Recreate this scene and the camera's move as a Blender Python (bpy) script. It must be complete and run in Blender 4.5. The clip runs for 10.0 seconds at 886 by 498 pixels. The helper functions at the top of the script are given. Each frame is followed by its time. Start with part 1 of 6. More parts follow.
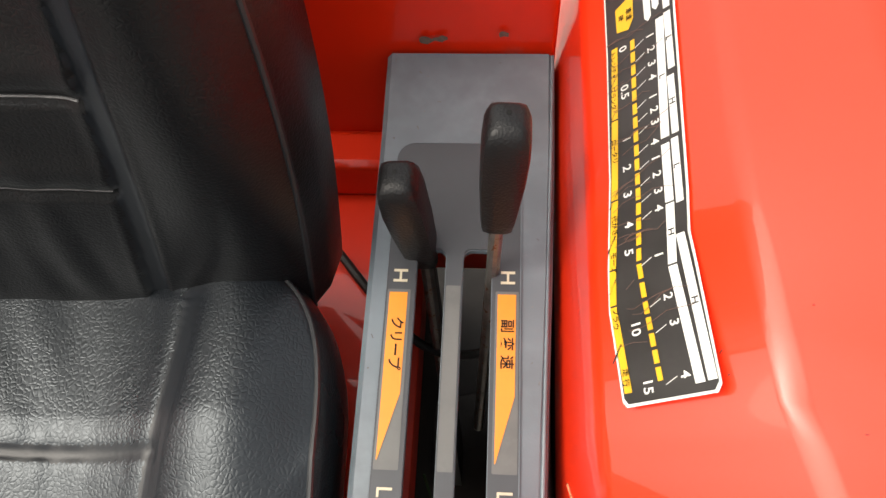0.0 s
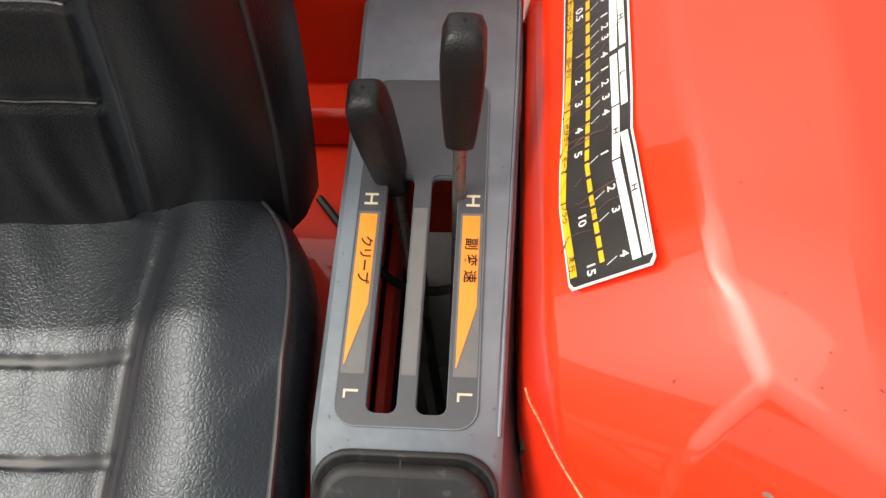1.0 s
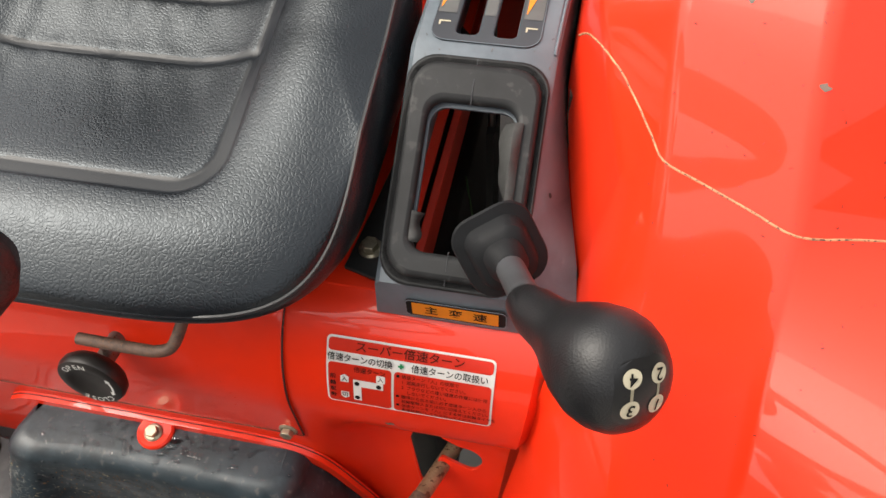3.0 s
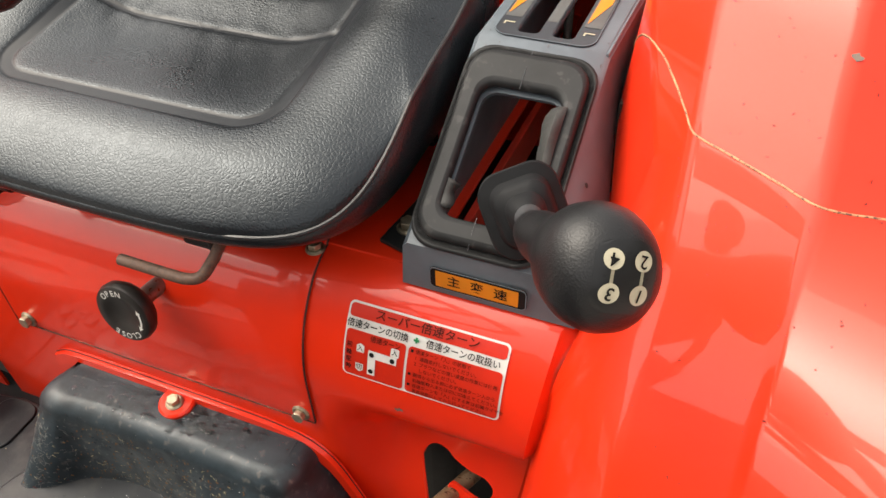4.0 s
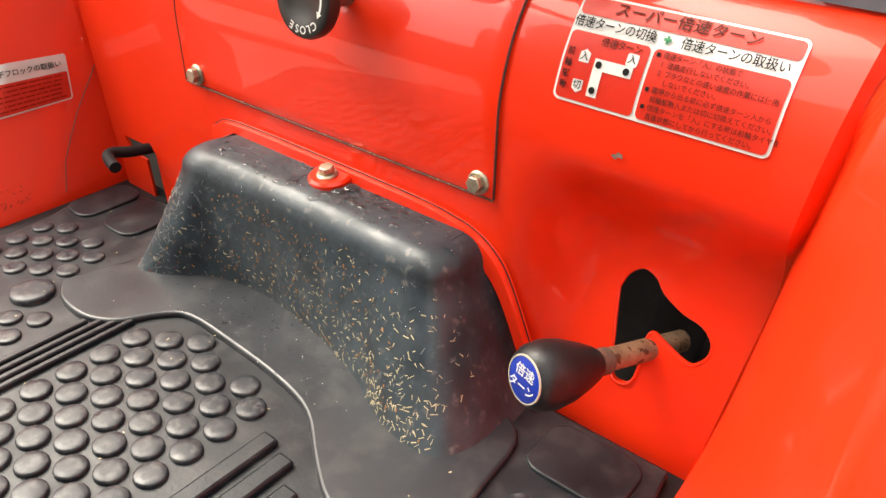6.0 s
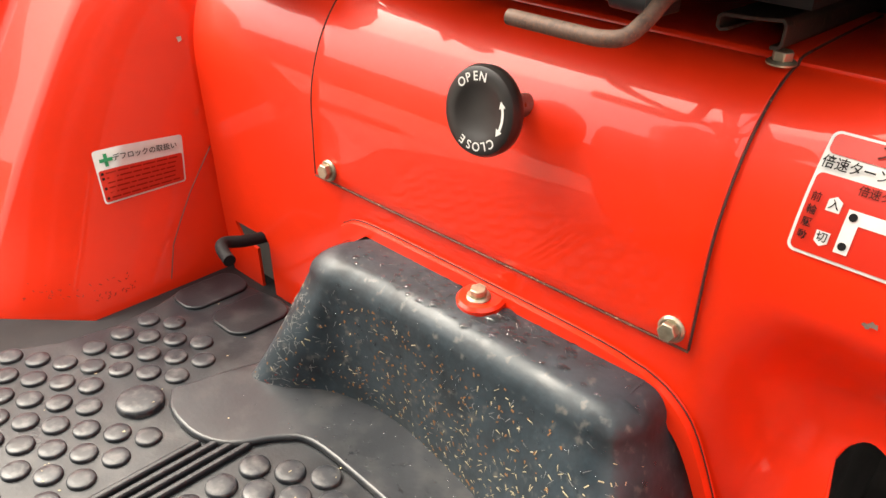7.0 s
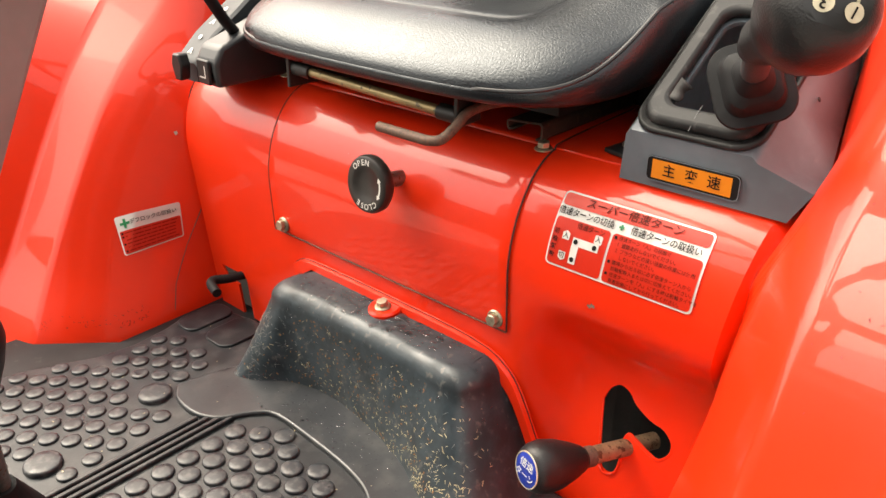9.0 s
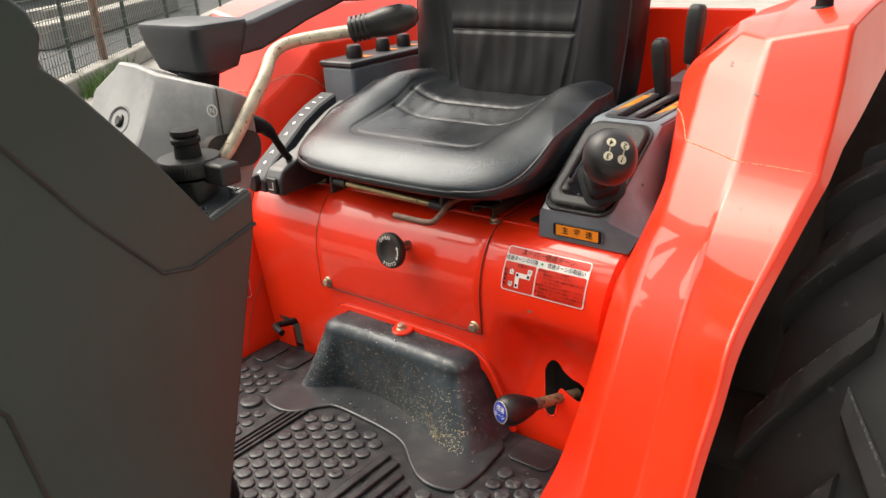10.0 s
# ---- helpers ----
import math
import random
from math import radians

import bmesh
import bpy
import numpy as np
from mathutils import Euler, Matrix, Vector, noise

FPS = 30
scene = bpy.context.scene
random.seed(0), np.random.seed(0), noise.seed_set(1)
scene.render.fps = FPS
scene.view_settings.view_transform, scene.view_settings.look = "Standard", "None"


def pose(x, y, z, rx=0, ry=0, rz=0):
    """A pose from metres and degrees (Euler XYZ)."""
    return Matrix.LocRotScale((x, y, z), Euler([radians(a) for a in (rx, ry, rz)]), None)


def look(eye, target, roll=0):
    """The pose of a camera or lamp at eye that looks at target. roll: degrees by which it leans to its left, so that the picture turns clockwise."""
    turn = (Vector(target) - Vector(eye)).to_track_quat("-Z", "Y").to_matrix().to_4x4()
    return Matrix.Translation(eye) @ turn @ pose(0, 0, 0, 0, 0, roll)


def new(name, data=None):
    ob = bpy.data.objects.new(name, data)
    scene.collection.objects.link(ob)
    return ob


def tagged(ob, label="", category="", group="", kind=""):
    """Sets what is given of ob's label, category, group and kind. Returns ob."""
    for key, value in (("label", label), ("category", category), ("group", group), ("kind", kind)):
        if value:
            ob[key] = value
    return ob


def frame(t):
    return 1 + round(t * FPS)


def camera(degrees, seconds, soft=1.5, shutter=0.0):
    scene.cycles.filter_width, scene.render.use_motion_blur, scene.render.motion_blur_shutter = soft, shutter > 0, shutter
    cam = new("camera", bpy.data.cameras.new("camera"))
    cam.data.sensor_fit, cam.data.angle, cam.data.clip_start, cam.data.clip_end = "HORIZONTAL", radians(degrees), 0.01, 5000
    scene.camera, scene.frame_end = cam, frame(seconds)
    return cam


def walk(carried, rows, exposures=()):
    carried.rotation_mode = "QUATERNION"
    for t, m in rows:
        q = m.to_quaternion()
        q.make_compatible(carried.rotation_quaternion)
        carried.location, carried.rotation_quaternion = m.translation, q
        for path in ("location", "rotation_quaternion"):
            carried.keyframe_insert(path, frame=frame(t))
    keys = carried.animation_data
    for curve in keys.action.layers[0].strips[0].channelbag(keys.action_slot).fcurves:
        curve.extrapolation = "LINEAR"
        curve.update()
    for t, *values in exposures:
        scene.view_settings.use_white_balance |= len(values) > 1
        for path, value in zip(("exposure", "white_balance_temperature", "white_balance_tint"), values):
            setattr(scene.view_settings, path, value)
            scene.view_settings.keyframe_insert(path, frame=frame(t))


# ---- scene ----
cam = camera(58.0, 10.0)
PATH = [
    (0, (0.31, 0.131, 0.844), (0.172, 1.042, -0.931), -6.4),
    (0.5, (0.312, 0.117, 0.837), (0.17, 1.048, -0.928), -6.1),
    (1, (0.333, 0.071, 0.837), (0.19, 1.023, -0.916), -6.0),
    (1.5, (0.343, 0.016, 0.829), (0.136, 0.982, -0.91), -7.8),
    (2, (0.342, -0.069, 0.828), (0.118, 0.96, -0.873), -6.1),
    (2.5, (0.338, -0.174, 0.812), (0.126, 0.919, -0.849), -3.4),
    (2.7, (0.345, -0.209, 0.799), (0.104, 0.905, -0.845), -3.5),
    (4, (0.432, -0.338, 0.694), (-0.173, 1.04, -0.623), -1.7),
    (4.5, (0.464, -0.373, 0.607), (-0.34, 1.065, -0.526), 0.2),
    (5, (0.456, -0.39, 0.493), (-0.484, 1.035, -0.549), 1.3),
    (5.2, (0.442, -0.39, 0.454), (-0.512, 1.013, -0.605), 1.5),
    (6.3, (0.4, -0.386, 0.382), (-0.682, 0.938, -0.656), 2.3),
    (6.5, (0.369, -0.384, 0.385), (-0.733, 0.94, -0.632), 2.7),
    (7, (0.304, -0.372, 0.4), (-0.866, 0.933, -0.564), 2.7),
    (7.5, (0.28, -0.364, 0.403), (-0.948, 0.93, -0.502), 2.5),
    (8, (0.289, -0.366, 0.407), (-0.954, 0.925, -0.48), 1.9),
    (8.5, (0.384, -0.403, 0.429), (-0.838, 0.913, -0.453), 1.7),
    (9, (0.524, -0.481, 0.51), (-0.689, 0.847, -0.365), -0.1),
    (9.5, (0.642, -0.633, 0.606), (-0.559, 0.737, -0.22), -2.7),
    (10, (0.773, -0.81, 0.681), (-0.415, 0.615, -0.067), -3.6),
]
EXPOSURES = [(0, 0.4, 6800, 10), (2.5, 0.44, 6600, 10), (4, 0.6, 6900, 10), (4.5, 0.67, 7000, 10), (6.5, 1.45, 7000, 10), (8, 1.5, 7300, 10), (9, 1.18, 7300, 10), (10, 0.74, 6900, 10)]
walk(cam, [(t, look(eye, target, roll)) for t, eye, target, roll in PATH], EXPOSURES)
# ---- light ----
world = bpy.data.worlds.new("sky")
scene.world = world
world.use_nodes = True
wn, wl = world.node_tree.nodes, world.node_tree.links
sky = wn.new("ShaderNodeTexSky")
sky.sky_type, sky.sun_disc = "NISHITA", False
SUN_UP, SUN_ROUND = radians(53), radians(259)
sky.sun_elevation, sky.sun_rotation = SUN_UP, SUN_ROUND
sky.air_density, sky.dust_density, sky.ozone_density = 1.0, 3.5, 1.0
# thin cloud: nearly without colour, brighter overhead than at the horizon
pale = wn.new("ShaderNodeHueSaturation")
pale.inputs["Saturation"].default_value = 0.18
wl.new(sky.outputs[0], pale.inputs["Color"])
toward = wn.new("ShaderNodeSeparateXYZ")
wl.new(wn.new("ShaderNodeTexCoord").outputs["Generated"], toward.inputs[0])
height = wn.new("ShaderNodeMapRange")
height.inputs["From Min"].default_value, height.inputs["From Max"].default_value = -0.1, 1.0
height.inputs["To Min"].default_value, height.inputs["To Max"].default_value = 1.1, 2.7
wl.new(toward.outputs["Z"], height.inputs["Value"])
cloud = wn.new("ShaderNodeMix")
cloud.data_type, cloud.blend_type = "RGBA", "MULTIPLY"
cloud.inputs["Factor"].default_value = 1.0
wl.new(pale.outputs[0], cloud.inputs[6])
wl.new(height.outputs[0], cloud.inputs[7])
warm = wn.new("ShaderNodeMix")
warm.data_type, warm.blend_type = "RGBA", "MULTIPLY"
warm.inputs["Factor"].default_value = 1.0
wl.new(cloud.outputs[2], warm.inputs[6])
warm.inputs[7].default_value = (0.99, 0.97, 0.93, 1)
wl.new(warm.outputs[2], wn["Background"].inputs["Color"])
wn["Background"].inputs["Strength"].default_value = 0.15
sun = new("sun", bpy.data.lights.new("sun", "SUN"))
sun.data.energy, sun.data.angle, sun.data.color = 1.4, radians(60), (1.0, 0.9, 0.74)
sun_way = Vector((math.sin(SUN_ROUND) * math.cos(SUN_UP), math.cos(SUN_ROUND) * math.cos(SUN_UP), math.sin(SUN_UP)))
sun.matrix_world = look(sun_way * 20, (0, 0, 0))


# ---- materials ----
def material(name, colour, rough=0.5, metal=0.0, coat=0.0, tint=0.0, scale=20.0, bump=0.0, bump_scale=200.0, wear=None, wear_at=0.62, wear_soft=0.06, spec=0.5, rough_vary=0.0, bump_kind="noise", bump_distance=0.001):
    """A node material: colour varied at a large and a small scale, with relief and, where wear is given, worn spots of that colour."""
    m = bpy.data.materials.new(name)
    m.use_nodes = True
    n, l = m.node_tree.nodes, m.node_tree.links
    b = n["Principled BSDF"]
    b.inputs["Roughness"].default_value, b.inputs["Metallic"].default_value = rough, metal
    b.inputs["Coat Weight"].default_value, b.inputs["Coat Roughness"].default_value = coat, 0.12
    b.inputs["Specular IOR Level"].default_value = spec
    where = n.new("ShaderNodeNewGeometry").outputs["Position"]

    def fuzz(s, detail=4.0):
        t = n.new("ShaderNodeTexNoise")
        t.inputs["Scale"].default_value, t.inputs["Detail"].default_value = s, detail
        l.new(where, t.inputs["Vector"])
        return t.outputs["Fac"]

    def mixed(fac, a, c):
        x = n.new("ShaderNodeMix")
        x.data_type = "RGBA"
        l.new(fac, x.inputs["Factor"])
        for slot, v in (("A", a), ("B", c)):
            s = [i for i in x.inputs if i.name == slot and i.type == "RGBA"][0]
            if isinstance(v, tuple):
                s.default_value = (*v, 1)
            else:
                l.new(v, s)
        return [o for o in x.outputs if o.type == "RGBA"][0]

    def ramp(fac, lo, hi):
        r = n.new("ShaderNodeMapRange")
        r.inputs["From Min"].default_value, r.inputs["From Max"].default_value = lo, hi
        l.new(fac, r.inputs["Value"])
        return r.outputs[0]

    dark = tuple(c * (1 - tint) for c in colour)
    light = tuple(min(1, c * (1 + tint)) for c in colour)
    out = mixed(ramp(fuzz(scale), 0.3, 0.7), dark, light)
    if tint:
        out = mixed(ramp(fuzz(scale * 9, 6), 0.35, 0.75), out, mixed(ramp(fuzz(scale * 2), 0.4, 0.6), out, light))
    if wear:
        out = mixed(ramp(fuzz(scale * 4, 8), wear_at, wear_at + wear_soft), out, wear)
    l.new(out, b.inputs["Base Color"])
    if rough_vary:
        r = n.new("ShaderNodeMapRange")
        r.inputs["To Min"].default_value, r.inputs["To Max"].default_value = rough - rough_vary, rough + rough_vary
        r.inputs["From Min"].default_value, r.inputs["From Max"].default_value = 0.3, 0.7
        l.new(fuzz(scale * 1.7, 6), r.inputs["Value"])
        l.new(r.outputs[0], b.inputs["Roughness"])
    if bump:
        k = n.new("ShaderNodeBump")
        k.inputs["Strength"].default_value, k.inputs["Distance"].default_value = bump, bump_distance
        if bump_kind == "noise":
            l.new(fuzz(bump_scale, 5), k.inputs["Height"])
        else:
            v = n.new("ShaderNodeTexVoronoi")
            v.feature = bump_kind
            v.inputs["Scale"].default_value = bump_scale
            bend = n.new("ShaderNodeVectorMath")
            bend.operation = "ADD"
            t = n.new("ShaderNodeTexNoise")
            t.inputs["Scale"].default_value = bump_scale * 0.25
            l.new(where, t.inputs["Vector"])
            s = n.new("ShaderNodeVectorMath")
            s.operation = "SCALE"
            s.inputs["Scale"].default_value = 2.2 / bump_scale
            l.new(t.outputs["Color"], s.inputs[0])
            l.new(where, bend.inputs[0])
            l.new(s.outputs[0], bend.inputs[1])
            l.new(bend.outputs[0], v.inputs["Vector"])
            l.new(ramp(v.outputs[0], 0.0, 0.25 if bump_kind == "DISTANCE_TO_EDGE" else 1.0), k.inputs["Height"])
        l.new(k.outputs[0], b.inputs["Normal"])
    return m


RED = material("red_paint", (0.74, 0.027, 0.005), 0.38, coat=0.56, tint=0.05, scale=5, bump=0.018, bump_scale=25, bump_distance=0.0006, rough_vary=0.05, spec=0.3)
RED.node_tree.nodes["Principled BSDF"].inputs["Coat Roughness"].default_value = 0.025
RED_DULL = material("red_primer", (0.55, 0.03, 0.012), 0.5, tint=0.15, scale=12)
VINYL = material("black_vinyl", (0.0064, 0.0078, 0.0098), 0.3, tint=0.2, scale=9, bump=0.3, bump_scale=340, bump_kind="DISTANCE_TO_EDGE", bump_distance=0.0004, rough_vary=0.05, spec=0.5)
VINYL.node_tree.nodes["Principled BSDF"].inputs["Specular Tint"].default_value = (0.86, 0.94, 1.0, 1.0)
VINYL_BACK = material("grained_black_vinyl", (0.0042, 0.0047, 0.0056), 0.35, tint=0.2, scale=9, bump=0.2, bump_scale=380, bump_kind="DISTANCE_TO_EDGE", bump_distance=0.0005, rough_vary=0.07, spec=0.3)
VINYL_SMOOTH = material("smooth_black_vinyl", (0.008, 0.0098, 0.0125), 0.33, tint=0.15, scale=12, bump=0.1, bump_scale=600, bump_distance=0.0003, spec=0.3)
SEAM = material("worn_seam", (0.09, 0.09, 0.092), 0.6, tint=0.4, scale=80)
FAINT = material("faint_print", (0.22, 0.012, 0.005), 0.6, spec=0.2)
PIPING = material("black_piping", (0.014, 0.015, 0.017), 0.36, tint=0.1, spec=0.5)
CONSOLE = material("grey_console_plastic", (0.1, 0.12, 0.138), 0.4, tint=0.22, scale=12, bump=0.25, bump_scale=700, bump_distance=0.0003, wear=(0.14, 0.155, 0.17), wear_at=0.7, rough_vary=0.08)
PLATE = material("dark_gate_plate", (0.033, 0.036, 0.042), 0.4, tint=0.08, scale=20)
SOFT = material("black_boot_rubber", (0.009, 0.0095, 0.0105), 0.6, spec=0.17, tint=0.25, scale=25, bump=0.2, bump_scale=300, bump_distance=0.0005)
BOOT = material("dusty_boot_rubber", (0.014, 0.0147, 0.0155), 0.55, spec=0.25, tint=0.3, scale=25, bump=0.2, bump_scale=300, bump_distance=0.0005, wear=(0.035, 0.035, 0.035), wear_at=0.6)
KNOB = material("black_knob_plastic", (0.009, 0.009, 0.0098), 0.4, spec=0.38, tint=0.1, bump=0.35, bump_scale=900, bump_kind="F1", bump_distance=0.0003)
GRIP = material("grained_grip_plastic", (0.0075, 0.0075, 0.008), 0.42, spec=0.28, tint=0.15, bump=0.5, bump_scale=700, bump_kind="F1", bump_distance=0.0004)
MAT = material("rubber_mat", (0.0098, 0.0123, 0.0152), 0.38, tint=0.35, scale=13, bump=0.25, bump_scale=350, bump_distance=0.0006, wear=(0.04, 0.04, 0.041), wear_at=0.5, wear_soft=0.28, rough_vary=0.12, spec=0.36)
# lighter than the mat: the smooth apron's sheen is partly in this colour
APRON_RUBBER = material("smooth_apron_rubber", (0.0175, 0.02, 0.0235), 0.36, tint=0.3, scale=9, bump=0.2, bump_scale=300, bump_distance=0.0005, wear=(0.045, 0.045, 0.045), wear_at=0.5, wear_soft=0.3, rough_vary=0.1, spec=0.4)
FLOOR_GREY = material("scuffed_grey_edge", (0.013, 0.013, 0.0142), 0.58, tint=0.35, scale=14, wear=(0.04, 0.039, 0.038), wear_at=0.64, rough_vary=0.1, spec=0.25)
STUD = material("worn_rubber_stud", (0.0172, 0.02, 0.0242), 0.38, tint=0.3, scale=40, bump=0.25, bump_scale=350, bump_distance=0.0005, wear=(0.075, 0.074, 0.073), wear_at=0.48, wear_soft=0.25, rough_vary=0.12, spec=0.36)
HUMP = material("scuffed_cover_plastic", (0.02, 0.03, 0.037), 0.44, tint=0.4, scale=30, bump=0.25, bump_scale=240, bump_distance=0.0006, wear=(0.085, 0.083, 0.076), wear_at=0.6, wear_soft=0.14, rough_vary=0.14)
STEEL = material("worn_steel", (0.22, 0.21, 0.195), 0.42, metal=0.85, tint=0.25, scale=60, wear=(0.16, 0.07, 0.03), wear_at=0.6, bump=0.3, bump_scale=300, bump_distance=0.0005)
ZINC = material("yellow_zinc_bolt", (0.38, 0.34, 0.25), 0.36, metal=0.8, tint=0.2, scale=150)
ROD = material("rusty_pale_rod", (0.26, 0.17, 0.1), 0.5, metal=0.4, tint=0.3, scale=60, wear=(0.09, 0.04, 0.02), wear_at=0.55, bump=0.4, bump_scale=300, bump_distance=0.0006)
RUST = material("rusty_rod", (0.1, 0.062, 0.046), 0.66, metal=0.2, tint=0.35, scale=160, wear=(0.15, 0.075, 0.045), wear_at=0.56, bump=0.4, bump_scale=400, bump_distance=0.0006)
BRASS = material("plated_bar", (0.33, 0.25, 0.13), 0.4, metal=0.7, tint=0.2, scale=50, wear=(0.12, 0.1, 0.07), wear_at=0.6)
BLACK = material("black_bracket_paint", (0.012, 0.012, 0.012), 0.5, tint=0.2, scale=40)
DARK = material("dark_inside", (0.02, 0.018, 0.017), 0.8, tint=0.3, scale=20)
ORANGE = material("orange_print", (0.6, 0.2, 0.012), 0.4, tint=0.05, scale=40)
YELLOW = material("yellow_print", (0.58, 0.33, 0.012), 0.4, tint=0.05, scale=40)
WHITE = material("white_print", (0.6, 0.6, 0.57), 0.45, tint=0.04, scale=60)
INK = material("black_ink", (0.008, 0.008, 0.008), 0.7, spec=0.15)
DULLINK = material("dark_red_ink", (0.07, 0.008, 0.004), 0.6, spec=0.2)
CREAM = material("cream_print", (0.44, 0.4, 0.29), 0.5, tint=0.1, scale=80)
GREEN = material("green_print", (0.01, 0.2, 0.07), 0.45)
BLUE = material("blue_disc", (0.008, 0.03, 0.3), 0.35)
DECAL_RED = material("red_label_film", (0.5, 0.019, 0.006), 0.35, tint=0.05, scale=40)
POD = material("dark_grey_cowl", (0.0165, 0.029, 0.0265), 0.42, tint=0.12, scale=8, bump=0.15, bump_scale=900, bump_distance=0.0003)
POD_WET = material("wet_grey_deck", (0.022, 0.025, 0.028), 0.16, tint=0.2, scale=40, rough_vary=0.1, spec=0.5)
POD_SHADE = material("shaded_recess_plastic", (0.035, 0.038, 0.04), 0.5, tint=0.15, scale=60)
POD_LIGHT = material("grey_cowl", (0.185, 0.19, 0.19), 0.45, tint=0.2, scale=14, bump=0.15, bump_scale=900, bump_distance=0.0003)
TYRE = material("tractor_tyre_rubber", (0.012, 0.012, 0.0115), 0.75, tint=0.3, scale=12, bump=0.4, bump_scale=90, bump_distance=0.002, wear=(0.06, 0.057, 0.05), wear_at=0.68)
LUG_WEAR = material("frayed_rubber_edge", (0.03, 0.03, 0.029), 0.85, tint=0.4, scale=60, bump=0.8, bump_scale=120, bump_distance=0.003, wear=(0.13, 0.127, 0.12), wear_at=0.54)
RIM = material("cream_rim_paint", (0.55, 0.52, 0.42), 0.45, tint=0.08, scale=9)
CONCRETE = material("pale_concrete", (0.23, 0.22, 0.2), 0.85, tint=0.16, scale=3, bump=0.4, bump_scale=40, bump_distance=0.004)
WATER = material("water_drop", (0.95, 0.96, 0.97), 0.03)
WATER.node_tree.nodes["Principled BSDF"].inputs["Transmission Weight"].default_value = 1.0
WATER.node_tree.nodes["Principled BSDF"].inputs["IOR"].default_value = 1.33
RUSTBITS = material("brown_dirt_bits", (0.2, 0.1, 0.04), 0.8, tint=0.3, scale=200)
MUD = material("dark_specks", (0.16, 0.012, 0.006), 0.6, tint=0.3, scale=200)
STRAW = material("dry_grass_bits", (0.42, 0.36, 0.22), 0.8, tint=0.3, scale=200)
LEAF = material("green_weed", (0.07, 0.14, 0.03), 0.6, tint=0.3, scale=30)
FENCE_WIRE = material("green_fence_wire", (0.05, 0.07, 0.06), 0.5, metal=0.4, tint=0.1)
POST = material("rusty_post_paint", (0.2, 0.12, 0.09), 0.6, tint=0.25, scale=15, wear=(0.1, 0.05, 0.03))
ASPHALT = material("asphalt", (0.035, 0.038, 0.04), 0.85, tint=0.2, scale=6, bump=0.3, bump_scale=80, bump_distance=0.004)


# ---- builders ----
def smooth(me, degrees=35):
    me.polygons.foreach_set("use_smooth", [True] * len(me.polygons))
    me.set_sharp_from_angle(angle=radians(degrees))


def thing(name, label, category, group="", kind="", at=(0, 0, 0)):
    ob = new(name)
    ob.location = at
    ob.empty_display_size = 0.02
    return tagged(ob, label, category, group, kind)


def part(name, bm, mat, parent, label="", sharp=35, bevel=0.0, segments=2, thick=0.0, limit=25):
    me = bpy.data.meshes.new(name)
    bmesh.ops.recalc_face_normals(bm, faces=bm.faces[:])
    bm.to_mesh(me)
    bm.free()
    me.materials.append(mat)
    smooth(me, sharp)
    ob = new(name, me)
    if parent is not None:
        ob.parent = parent
        up = parent
        off = Vector()
        while up:
            off += up.location
            up = up.parent
        me.transform(Matrix.Translation(-off))
    if thick:
        s = ob.modifiers.new("thick", "SOLIDIFY")
        s.thickness, s.offset = thick, -1
    if bevel:
        b = ob.modifiers.new("bevel", "BEVEL")
        b.width, b.segments, b.limit_method, b.angle_limit = bevel, segments, "ANGLE", radians(limit)
        b.harden_normals = False
    if label:
        tagged(ob, label)
    return ob


def box(lo, hi, m=None):
    bm = bmesh.new()
    bmesh.ops.create_cube(bm, size=1)
    lo, hi = Vector(lo), Vector(hi)
    mid, size = (lo + hi) / 2, hi - lo
    bmesh.ops.transform(bm, matrix=(m or Matrix()) @ Matrix.Translation(mid) @ Matrix.Diagonal((*size, 1)), verts=bm.verts[:])
    return bm


def tube(points, radius, sides=12, caps=True):
    """A round bar along points; radius is one number or one for each point."""
    bm = bmesh.new()
    pts = [Vector(p) for p in points]
    rad = radius if isinstance(radius, (list, tuple)) else [radius] * len(pts)
    rings, side = [], None
    for i, p in enumerate(pts):
        way = ((pts[min(i + 1, len(pts) - 1)] - p).normalized() + (p - pts[max(i - 1, 0)]).normalized()).normalized()
        side = way.orthogonal().normalized() if side is None else (side - way * side.dot(way)).normalized()
        other = way.cross(side)
        rings.append([bm.verts.new(p + rad[i] * (math.cos(a) * side + math.sin(a) * other)) for a in (2 * math.pi * k / sides for k in range(sides))])
    for a, b in zip(rings, rings[1:]):
        for k in range(sides):
            bm.faces.new((a[k], a[(k + 1) % sides], b[(k + 1) % sides], b[k]))
    if caps:
        bm.faces.new(rings[0][::-1])
        bm.faces.new(rings[-1])
    return bm


def curve(points, steps=6):
    """Points along a smooth line through the given ones."""
    p = [Vector(q) for q in points]
    p = [2 * p[0] - p[1]] + p + [2 * p[-1] - p[-2]]
    out = []
    for i in range(1, len(p) - 2):
        for k in range(steps):
            t = k / steps
            a, b, c, d = p[i - 1], p[i], p[i + 1], p[i + 2]
            out.append(0.5 * ((2 * b) + (c - a) * t + (2 * a - 5 * b + 4 * c - d) * t * t + (3 * b - a - 3 * c + d) * t ** 3))
    return out + [p[-2]]


